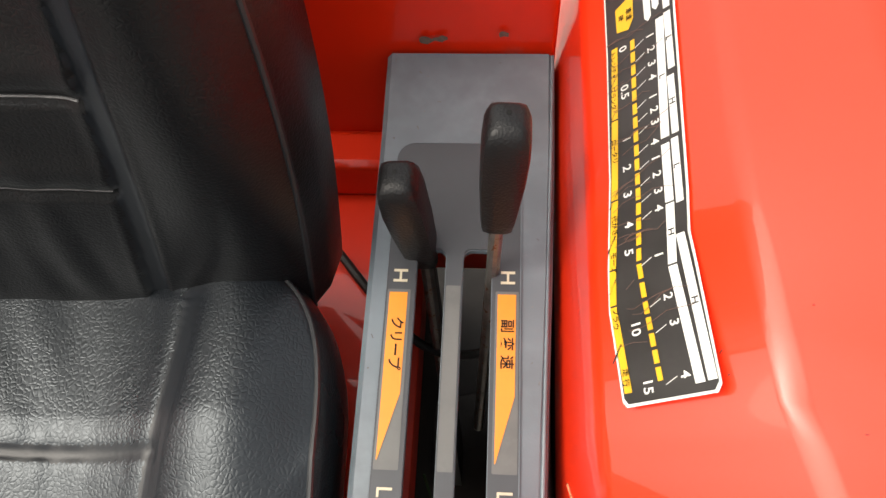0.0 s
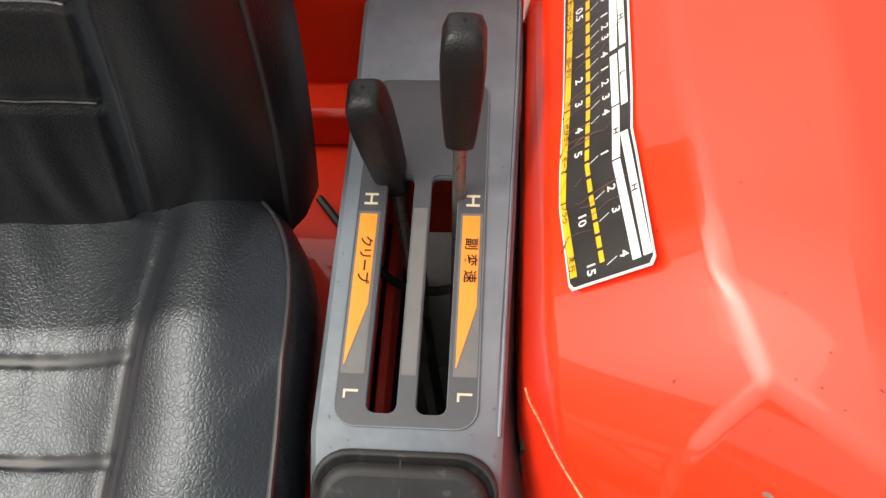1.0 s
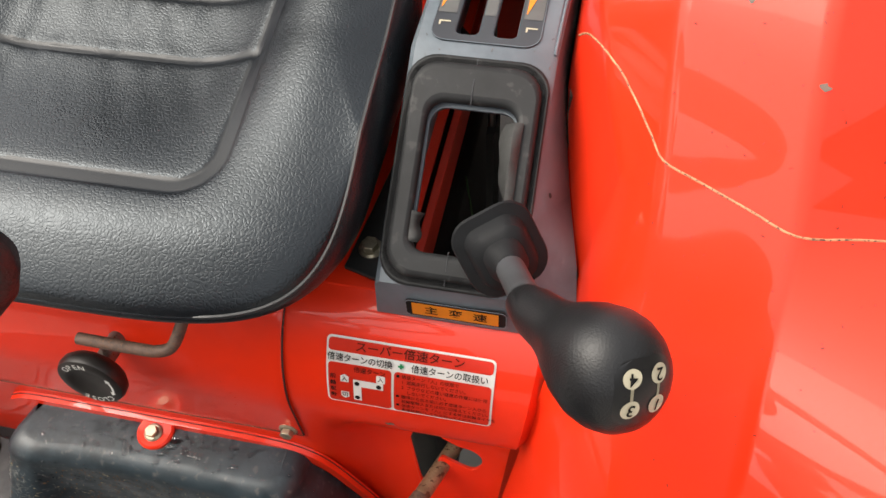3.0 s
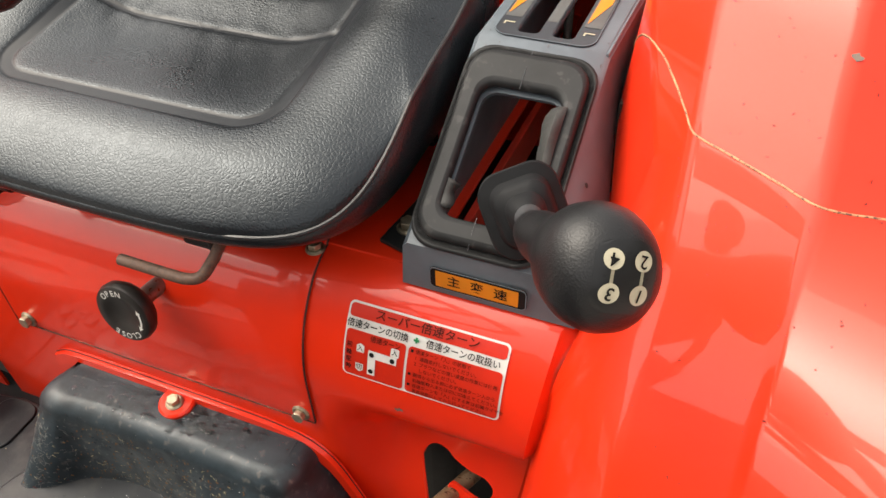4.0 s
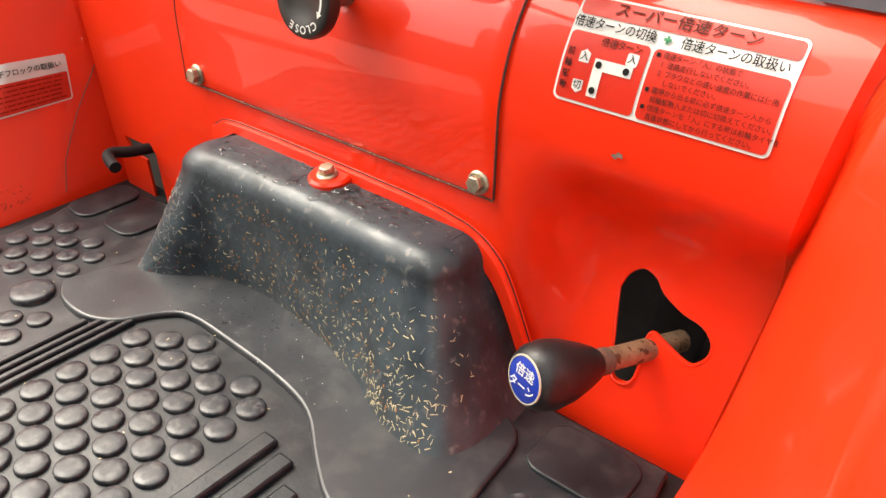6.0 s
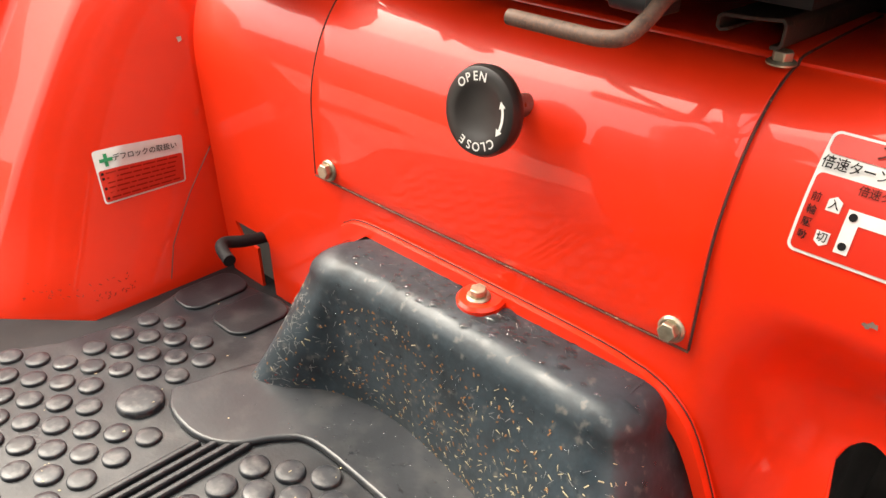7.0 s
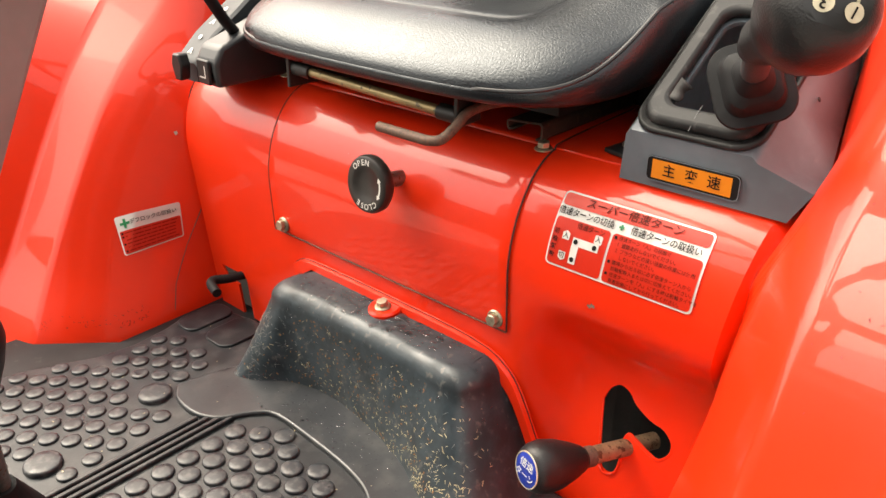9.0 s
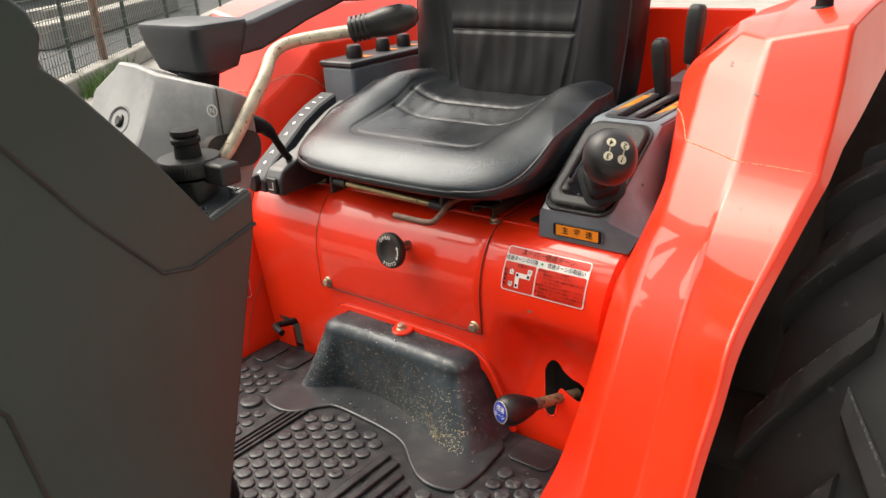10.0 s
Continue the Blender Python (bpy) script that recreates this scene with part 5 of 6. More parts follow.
# ---- speed turn lever ----
def turn_lever():
    ob = thing("turn_lever", "black knob with a blue disc on a rusty steel rod", "lever")
    a, b, c = Vector((0.2395, -0.071, 0.074)), Vector((0.259, -0.02, 0.065)), Vector((0.285, 0.055, 0.052))
    way = (b - a).normalized()
    m = (-way).to_track_quat("Z", "Y").to_matrix().to_4x4()
    m.translation = a
    part("rod", tube([b - way * 0.004, c], 0.0078, 14), ROD, ob, "rusty steel rod")
    part("collar", tube([b, b + way * 0.01], 0.0088, 12), RUST, ob)
    knob = part("knob", lathe([(0.0155, 0.0), (0.018, -0.002), (0.0205, -0.007), (0.0218, -0.016), (0.02, -0.028), (0.0155, -0.042), (0.0115, -0.052), (0.009, -0.056), (0, -0.056)], m, 36), KNOB, ob, sharp=60)
    part("disc", lathe([(0.0155, 0.0), (0.0145, 0.0006), (0, 0.0008)], m, 30), BLUE, knob, "blue lettered disc")
    part("disc_edge", lathe([(0.0155, -0.0002), (0.0152, 0.0009), (0.0144, 0.0009)], m, 30), CREAM, knob)
    mm = frame_of(a - way * 0.0011, Vector((0.95, -0.3, 0)), Vector((0.1, 0.2, 1)))
    for k, c2 in enumerate(("倍速", "ターン")):
        part("writing", lettering(c2, 0.0085 if k == 0 else 0.0075, mm, 0, 0.0045 - 0.0095 * k, 0.0004, 0), WHITE, knob)
    return ob


turn_lever()


# ---- things inside the console ----
def chassis_rail():
    ob = thing("chassis_rail", "red painted flange inside the console", "chassis")
    part("flange", box((0.2465, 0.06, 0.25), (0.2535, 0.47, 0.288), pose(0, 0, 0, 0, 0, 0)), RED_DULL, ob, bevel=0.001)
    return ob


chassis_rail()


def gearbox():
    ob = thing("gearbox", "dark cast gearbox below the console", "gearbox")
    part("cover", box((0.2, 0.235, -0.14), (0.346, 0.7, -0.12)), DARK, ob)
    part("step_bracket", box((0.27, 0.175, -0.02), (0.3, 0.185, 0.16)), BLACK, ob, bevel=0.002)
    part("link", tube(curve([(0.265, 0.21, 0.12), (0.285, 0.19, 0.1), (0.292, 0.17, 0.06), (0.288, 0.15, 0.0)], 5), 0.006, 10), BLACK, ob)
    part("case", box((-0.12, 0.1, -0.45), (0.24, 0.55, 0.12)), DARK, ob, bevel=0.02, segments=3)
    # no gearbox part: dark backing added so the pedal slot looks shaded inside
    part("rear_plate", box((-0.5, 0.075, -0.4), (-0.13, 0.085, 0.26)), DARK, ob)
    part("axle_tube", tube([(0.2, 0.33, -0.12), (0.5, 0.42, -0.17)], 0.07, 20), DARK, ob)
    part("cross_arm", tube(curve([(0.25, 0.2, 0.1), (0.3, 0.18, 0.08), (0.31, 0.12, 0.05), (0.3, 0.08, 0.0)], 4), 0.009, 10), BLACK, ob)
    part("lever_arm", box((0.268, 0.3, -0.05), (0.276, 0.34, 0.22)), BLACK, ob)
    return ob


gearbox()


DARKGREEN = material("dark_green_wire", (0.03, 0.07, 0.02), 0.5)


def wire(points, r, mat, label):
    ob = thing("cable", label, "cable", group="loose cables")
    part("strand", tube(curve(points, 6), r, 8), mat, ob)


wire([(0.19, 0.4, 0.31), (0.225, 0.36, 0.305), (0.26, 0.33, 0.3), (0.3, 0.32, 0.32), (0.33, 0.34, 0.33)], 0.0035, BLACK, "black cable passing under the console")
wire([(0.255, 0.26, 0.2), (0.28, 0.2, 0.17), (0.31, 0.17, 0.19), (0.335, 0.15, 0.2)], 0.0011, DARKGREEN, "thin green wire inside the console")
wire([(0.255, 0.22, 0.16), (0.29, 0.16, 0.14), (0.33, 0.13, 0.15)], 0.001, DULLGREY, "thin pale wire inside the console")


def torn_flap():
    m = ring_pose()
    ob = [o for o in bpy.data.objects if o.name == "boot_frame"][0]
    rows = []
    for k in range(13):
        y = 0.036 + 0.082 * k / 12
        w = 0.0065 + 0.0012 * math.sin(k * 1.3)
        rows.append([m @ Vector((0.031 - w + 0.004 * math.sin(k * 0.5), y, 0.006)), m @ Vector((0.031 - w * 0.2, y, 0.0145 + 0.002 * math.sin(k * 0.9))), m @ Vector((0.0355, y, 0.0135))])
    part("torn_flap", grid(rows), FLAP, ob, "torn greyish rubber flap", thick=0.0015)
    rows = [[m @ Vector((-0.031, 0.03 + 0.003 * k, 0.009)), m @ Vector((-0.0245 + 0.0018 * math.sin(k), 0.03 + 0.003 * k, 0.006 - 0.001 * k))] for k in range(8)]
    part("torn_flap", grid(rows), FLAP, ob, thick=0.0015)
    for y0, y1 in ((0.126, 0.159), (0.003, 0.026)):
        part("mould_line", tube([m @ Vector((-0.002, y, 0.0112 if abs(y - 0.08) < 0.07 else 0.008)) for y in (y0, (y0 + y1) / 2, y1)], 0.0003, 6), PLATE, ob)
    part("step", ring_prism(rounded(-0.05, 0.001, 0.049, 0.161, 0.022, 6), rounded(-0.0435, 0.009, 0.0425, 0.153, 0.018, 6), 0.0002, 0.0045, m), SOFT, ob, bevel=0.0015)


FLAP = material("dusty_rubber", (0.03, 0.03, 0.029), 0.75, tint=0.3, scale=60)
torn_flap()
paint_chips()

# ---- left console ----
def lift_console():
    ob = thing("lift_console", "grey plastic lift control console with white marks", "control console")
    m = Matrix(((0, 0, 1, 0), (1, 0, 0, 0), (0, 1, 0, 0), (0, 0, 0, 1)))
    top = [(-0.022, 0.322), (0.0, 0.342), (0.035, 0.365), (0.072, 0.391), (0.11, 0.41), (0.15, 0.423)]
    rows = []
    for y, z in [(-0.027, 0.314)] + top:
        rows.append([(-0.318, y + 0.012, 0.294), (-0.31, y + 0.008, z - 0.022), (-0.288, y, z - 0.004), (-0.282, y, z), (-0.252, y, z), (-0.248, y, z - 0.003), (-0.248, y, 0.294)])
    rows.insert(0, [(x, y, 0.294) for x, y, z in rows[0]])
    part("body", grid(rows), CONSOLE_MID, ob, bevel=0.003, sharp=30)
    part("slot_floor", prism([(-0.02, 0.3)] + [(y, z - 0.03) for y, z in top[1:]] + [(0.15, 0.3)], -0.248, -0.238, m), DARK, ob)
    part("switch_block", prism([(-0.032, 0.296), (-0.034, 0.322), (-0.024, 0.338)] + [(y, z - 0.008) for y, z in top[2:]] + [(0.15, 0.296)], -0.238, -0.2, m), CONSOLE_DARK, ob, "dark block with a rocker switch", bevel=0.005, segments=3)
    for y, kind in ((-0.02, "v"), (-0.006, "dot"), (0.012, "v"), (0.03, "dot"), (0.046, "v"), (0.066, "dot"), (0.084, "bar"), (0.1, "bar"), (0.116, "bar"), (0.132, "bar")):
        k = max(i for i in range(len(top) - 1) if top[i][0] <= y)
        (y0, z0), (y1, z1) = top[k], top[k + 1]
        f = frame_of((-0.267, y, z0 + (z1 - z0) * (y - y0) / (y1 - y0) + 0.0006), (1, 0, 0), (0, y1 - y0, z1 - z0))
        shape = [(0.003 * math.cos(a * 0.6), 0.003 * math.sin(a * 0.6)) for a in range(10)] if kind == "dot" else [(-0.004, -0.003), (-0.002, -0.003), (0, 0.002), (0.002, -0.003), (0.004, -0.003), (0.001, 0.004), (-0.001, 0.004)] if kind == "v" else [(-0.0045, -0.0015), (0.0045, -0.0015), (0.0045, 0.0015), (-0.0045, 0.0015)]
        part("mark", flat(shape, 0.0006, f), WHITE, ob)
    f = frame_of((-0.219, -0.0335, 0.312), (1, 0, 0), (0, 0, 1))
    part("switch", prism(rounded(-0.011, -0.013, 0.011, 0.013, 0.003), 0.0, 0.004, f), KNOB, ob, "black rocker switch", bevel=0.0015)
    part("switch_mark", flat([(-0.006, -0.006), (0.005, -0.006), (0.005, 0.007), (0.0035, 0.007), (0.0035, -0.0045), (-0.006, -0.0045)], 0.0046, f), WHITE, ob)
    part("stop_knob", prism([(-0.01, 0), (-0.006, -0.016), (0.006, -0.016), (0.01, 0), (0.006, 0.012), (-0.006, 0.012)], -0.006, 0.006, frame_of((-0.256, -0.04, 0.315), (1, 0, 0), (0, 0, 1))), KNOB, ob, "black wedge-shaped knob", bevel=0.002)
    box2 = thing("switch_box", "grey switch box with black dials beside the seat", "control console")
    part("body", box((-0.33, 0.2, 0.3), (-0.252, 0.46, 0.458)), CONSOLE, box2, bevel=0.006, segments=3)
    part("top", box((-0.332, 0.197, 0.458), (-0.25, 0.46, 0.468)), CONSOLE_DARK, box2, bevel=0.003)
    for x, y, r in ((-0.288, 0.245, 0.015), (-0.295, 0.33, 0.0135), (-0.295, 0.39, 0.0135)):
        d = part("dial", lathe([(r, 0.468), (r * 1.02, 0.476), (r * 0.95, 0.487), (r * 0.8, 0.491), (0, 0.491)], Matrix.Translation((x, y, 0)), 22), KNOB, box2, "black dial")
        part("dial_mark", flat(rounded(x - r * 1.5, y + r * 0.4, x + r * 1.5, y + r * 1.7, 0.002), 0.469), ORANGE, box2, "orange dial print")
    return ob


CONSOLE_MID = material("mid_console_plastic", (0.03, 0.034, 0.039), 0.55, tint=0.12, scale=18, spec=0.3)
CONSOLE_DARK = material("dark_console_plastic", (0.024, 0.026, 0.029), 0.45, tint=0.12, scale=18)
lift_console()


def lift_lever():
    ob = thing("lift_lever", "black plastic lift lever paddle", "lever")
    pts = curve([(-0.232, 0.025, 0.33), (-0.221, 0.007, 0.347), (-0.21, -0.01, 0.362), (-0.203, -0.026, 0.382), (-0.196, -0.041, 0.401), (-0.188, -0.061, 0.417), (-0.181, -0.083, 0.427), (-0.177, -0.104, 0.436)], 5)
    rad = [0.006 + 0.0075 * step(0.45, 0.9, k / (len(pts) - 1)) for k in range(len(pts))]
    rad[-2], rad[-1] = 0.0115, 0.006
    part("paddle", tube(pts, rad, 14), SOFT, ob)
    for k in (21, 23):
        part("ring", tube([pts[k], pts[k + 1]], rad[k] + 0.0012, 14), SOFT, ob)
    return ob


lift_lever()


def fender_sticker():
    """A plain white sticker on the fender's front facet."""
    f = frame_of((-0.4227, 0.0455, 0.398), (0.945, 0.31, 0.11), (-0.28, 0.58, 0.76))
    ob = part("fender_sticker", prism(rounded(-0.06, 0, 0, 0.037, 0.002), 0.0, 0.0012, f), WHITE, None)
    return tagged(ob, "plain white sticker on the red fender's front", "label")


fender_sticker()


# ---- steering column ----
def column():
    ob = thing("steering_column", "dark grey plastic steering column housing, wet with rain", "steering column")
    side = [(-0.402, 0.479), (-0.405, 0.447), (-0.479, 0.197), (-0.5, -0.01), (-0.95, -0.01), (-0.95, 0.7), (-0.6, 0.672), (-0.568, 0.658), (-0.556, 0.645), (-0.551, 0.63), (-0.557, 0.61), (-0.54, 0.594), (-0.489, 0.529), (-0.446, 0.466)]
    m = Matrix(((0, 0, 1, 0), (1, 0, 0, 0), (0, 1, 0, 0), (0, 0, 0, 1)))
    part("housing", prism(side[:5] + [(-0.95, 0.68), (-0.6, 0.66), (-0.56, 0.64), (-0.56, 0.425), (-0.446, 0.46)], -0.175, 0.212, m), POD, ob, bevel=0.006, segments=3)
    part("side_cover", prism(side, 0.2125, 0.222, m), POD, ob, bevel=0.003, segments=3)
    part("deck", prism([(-0.556, 0.42), (-0.556, 0.433), (-0.446, 0.468), (-0.408, 0.4815), (-0.403, 0.479), (-0.404, 0.45)], -0.17, 0.2205, m), POD_WET, ob, "wet dark plastic deck", bevel=0.003, segments=3)
    part("seam", tube([(0.2225, y, z) for y, z in ((-0.66, 0.64), (-0.595, 0.563), (-0.551, 0.499), (-0.5, 0.437), (-0.474, 0.432), (-0.405, 0.449))], 0.0018, 6), DARK, ob, "dark seam between the covers")
    part("seam", tube([(0.2225, y, z) for y, z in ((-0.7, 0.47), (-0.638, 0.379), (-0.628, 0.297), (-0.6, 0.1))], 0.0018, 6), DARK, ob)
    rows = []
    for t, left, bend, right, back in ((0, -0.342, -0.355, -0.345, -0.298), (0.01, -0.345, -0.359, -0.347, -0.296), (0.05, -0.357, -0.372, -0.3475, -0.295), (0.1, -0.372, -0.388, -0.348, -0.295), (0.32, -0.46, -0.475, -0.375, -0.354), (1, -0.66, -0.68, -0.64, -0.62)):
        inset = 0.003 * (t == 0)
        flare = -0.062 - 0.036 * min(1, t / 0.05)
        ring = [(flare, left, 0.562), (-0.02, left - 0.004, 0.561), (0.03, bend, 0.557), (0.056, bend * 0.55 + right * 0.45, 0.554), (0.11, right + 0.001, 0.548), (0.113, right + 0.012, 0.544), (0.1, back, 0.527), (0.08, back + 0.008, 0.527), (-0.05, back + 0.012, 0.54), (flare - 0.003, left + 0.02, 0.558)]
        rows.append([Vector((x * (1 - inset * 8), y, z + inset + (0.0 - z) * t)) for x, y, z in ring])
    bm = grid(rows, closed=True)
    bm.verts.ensure_lookup_table()
    bm.faces.new([bm.verts[k] for k in range(len(rows[0]))])
    part("shroud", bm, POD_LIGHT, ob, "lighter grey shroud round the steering shaft", bevel=0.003, sharp=30)
    f = frame_of((0.1045, -0.3475, 0.5265), (0.044, 0.0127, 0), (0, 0, 1))
    part("seam", tube([f @ Vector((0.0085, 0.022, 0)), f @ Vector((0.0085, -0.023, 0))], 0.0008, 6), DARK, ob)
    part("ring_mark", ring_prism([(0.0062 * math.cos(a * 0.2618), 0.0062 * math.sin(a * 0.2618)) for a in range(24)], [(0.005 * math.cos(a * 0.2618), 0.005 * math.sin(a * 0.2618)) for a in range(24)], 0.0, 0.0008, f), WHITE, ob)
    part("letter", lettering("N", 0.0078, f, 0, 0, 0.0007), WHITE, ob)
    hole = frame_of((-0.026, -0.3745, 0.51), (1, -0.08, 0), (0, 0.54, 1))
    wide = hole @ Matrix.Diagonal((1.35, 0.95, 1, 1))
    # shallow scoop; its darker grey carries the shade of a deeper recess
    part("screw_recess", lathe([(0.0175, -0.0008), (0.0162, 0.0006), (0.0148, 0.0004), (0.012, -0.002), (0, -0.002)], wide, 30), POD_SHADE, ob, "scooped screw recess with shade put into its colour")
    part("screw", lathe([(0.0075, -0.002), (0.0072, 0.0008), (0.005, 0.0022), (0, 0.0016)], hole, 18), KNOB, ob)
    # nothing is cut here; a dark patch gives the opening's shade
    part("lever_slot", prism(rounded(-0.035, -0.018, 0.036, 0.018, 0.016), -0.004, 0.006, frame_of((0.1065, -0.335, 0.484), (-0.08, 1, -0.1), (0, 0.1, 1))), DARK, ob, "dark patch standing for the shaded lever opening")
    return ob


column()


def throttle():
    ob = thing("throttle_dial", "black ribbed throttle dial with a rubber cap", "dial")
    m = Matrix.Translation((0.175, -0.428, 0.4755)) @ Matrix.Scale(0.74, 4)
    part("base", lathe([(0, -0.02), (0.03, -0.02), (0.0315, 0.004), (0.031, 0.022), (0.028, 0.024), (0, 0.024)], m, 36), KNOB, ob)
    n = 120
    ring = [(0.0365 if k % 2 else 0.0359) for k in range(n)]
    outline = [(r * math.cos(2 * math.pi * k / n), r * math.sin(2 * math.pi * k / n)) for k, r in enumerate(ring)]
    part("wheel", prism(outline, 0.026, 0.046, m), KNOB, ob, "ribbed wheel", bevel=0.0006, segments=1)
    part("cap", lathe([(0.0155, 0.046), (0.0145, 0.061), (0.017, 0.063), (0.017, 0.068), (0.014, 0.07), (0.0165, 0.073), (0.016, 0.078), (0, 0.08)], m, 26), SOFT, ob, "stepped rubber cap")
    part("pointer", box((0.196, -0.432, 0.489), (0.225, -0.412, 0.508)), KNOB, ob, bevel=0.003)
    return ob


throttle()


def shuttle_lever():
    ob = thing("shuttle_lever", "rust-speckled pale steel lever with a black grip", "lever")
    pts = curve([(0.106, -0.352, 0.482), (0.118, -0.345, 0.489), (0.122, -0.295, 0.548), (0.1, -0.262, 0.566), (0.096, -0.235, 0.575), (0.12, -0.2, 0.58), (0.145, -0.18, 0.583)], 6)
    part("rod", tube(pts, 0.0068, 14), PALE_ROD, ob)
    a, b = Vector((0.14, -0.184, 0.583)), Vector((0.2, -0.14, 0.596))
    way = (b - a).normalized()
    flat_side = way.cross(Vector((0, 0, 1))).normalized()
    up = flat_side.cross(way)
    rows = []
    for t, w, h in ((0.0, 0.009, 0.009), (0.02, 0.0115, 0.0115), (0.27, 0.0125, 0.0125), (0.34, 0.0135, 0.0132), (0.55, 0.0185, 0.0155), (0.78, 0.018, 0.0148), (0.94, 0.0125, 0.0105), (1.0, 0.006, 0.005), (1.003, 0.0, 0.0)):
        c = a.lerp(b, t)
        ring = []
        for k in range(24):
            q = 2 * math.pi * k / 24
            n = (abs(math.cos(q)) ** 3 + abs(math.sin(q)) ** 3) ** (-1 / 3)
            ring.append(c + flat_side * w * n * math.cos(q) + up * h * n * math.sin(q))
        rows.append(ring)
    grip = part("grip", grid(rows, closed=True), KNOB, ob, "black plastic grip", sharp=50)
    for t in (0.05, 0.12, 0.19, 0.26):
        part("rib", tube([a.lerp(b, t - 0.018), a.lerp(b, t + 0.018)], 0.0142, 20), KNOB, grip)
    return ob


PALE_ROD = material("pale_speckled_rod", (0.42, 0.38, 0.29), 0.42, metal=0.35, tint=0.2, scale=60, wear=(0.2, 0.11, 0.06), wear_at=0.6, bump=0.3, bump_scale=300)
shuttle_lever()


def flat_bar(points, wide, high):
    """A rectangular bar along points, with its own width and height at each."""
    pts = [Vector(p) for p in points]
    rows = []
    for i, p in enumerate(pts):
        way = (pts[min(i + 1, len(pts) - 1)] - pts[max(i - 1, 0)]).normalized()
        side = way.cross(Vector((0, 0, 1))).normalized()
        up = side.cross(way)
        w, h = wide[i] / 2, high[i] / 2
        rows.append([p + side * a * w + up * b * h for a, b in ((-1, -1), (-0.85, 1), (0.85, 1), (1, -1))])
    bm = grid(rows, closed=True)
    bm.verts.ensure_lookup_table()
    bm.faces.new([bm.verts[k] for k in range(4)])
    bm.faces.new([bm.verts[len(rows) * 4 - 1 - k] for k in range(4)])
    return bm


def steering_wheel():
    ob = thing("steering_wheel", "dark grey steering wheel with a boxy hub", "steering wheel")
    m = Matrix.Translation((CX, -0.295, 0))
    rows = []
    for z, w, d in ((0.549, 0.026, 0.018), (0.556, 0.044, 0.026), (0.58, 0.051, 0.033), (0.6, 0.055, 0.036), (0.6035, 0.054, 0.035), (0.605, 0.05, 0.031)):
        rows.append([m @ Vector((x, y, z)) for x, y in rounded(-w, -d, w, d, 0.014, 5)])
    bm = grid(rows, closed=True)
    bm.verts.ensure_lookup_table()
    n = len(rows[0])
    bm.faces.new([bm.verts[len(rows) * n - n + k] for k in range(n)])
    bm.faces.new([bm.verts[k] for k in range(n - 1, -1, -1)])
    part("hub", bm, WHEEL_GREY, ob, sharp=30)
    part("shaft", tube([(CX, -0.315, 0.48), (CX, -0.295, 0.555)], 0.022, 20), SOFT, ob)
    rim_at = lambda a: Vector((CX + 0.2 * math.cos(a), -0.27 + 0.2 * math.sin(a), 0.68 - 0.065 * math.sin(a)))
    part("rim", tube([rim_at(2 * math.pi * k / 48) for k in range(49)], 0.014, 12, caps=False), SOFT, ob)
    for a in (math.pi / 2,):
        p, q = Vector((CX + 0.03 * math.cos(a), -0.295 + 0.02 * math.sin(a), 0.578)), rim_at(a)
        part("spoke", flat_bar([p, p.lerp(q, 0.25) + Vector((0, 0, -0.006)), p.lerp(q, 0.6), q], (0.046, 0.044, 0.04, 0.034), (0.034, 0.034, 0.028, 0.02)), WHEEL_GREY, ob, bevel=0.004)
    return ob


WHEEL_GREY = material("grey_wheel_plastic", (0.027, 0.03, 0.036), 0.5, tint=0.1, scale=20)
steering_wheel()


def floor_lever():
    ob = thing("floor_lever", "black lever knob with red print beside the column", "lever")
    top = Vector((0.066, -0.384, 0.277))
    low = Vector((0.0, -0.37, 0.1))
    way = (top - low).normalized()
    m = way.to_track_quat("Z", "Y").to_matrix().to_4x4()
    m.translation = top
    part("rod", tube([low - way * 0.1, top - way * 0.05], 0.006, 12), STEEL, ob)
    part("boot", tube([low - way * 0.1, low - way * 0.03, low + way * 0.02], [0.045, 0.026, 0.009], 20), SOFT, ob)
    part("knob", lathe([(0, -0.072), (0.01, -0.072), (0.014, -0.062), (0.021, -0.035), (0.0245, -0.015), (0.0235, -0.004), (0.019, 0.001), (0, 0.0025)], m, 30), KNOB, ob, sharp=60)
    for x, y in ((-0.007, 0.005), (0.0, 0.006), (0.006, 0.003), (-0.004, -0.005), (0.004, -0.006)):
        part("print", flat(rounded(x - 0.003, y - 0.0016, x + 0.003, y + 0.0016, 0.0005, 2), 0.003, m), DECAL_RED, ob)
    return ob


floor_lever()


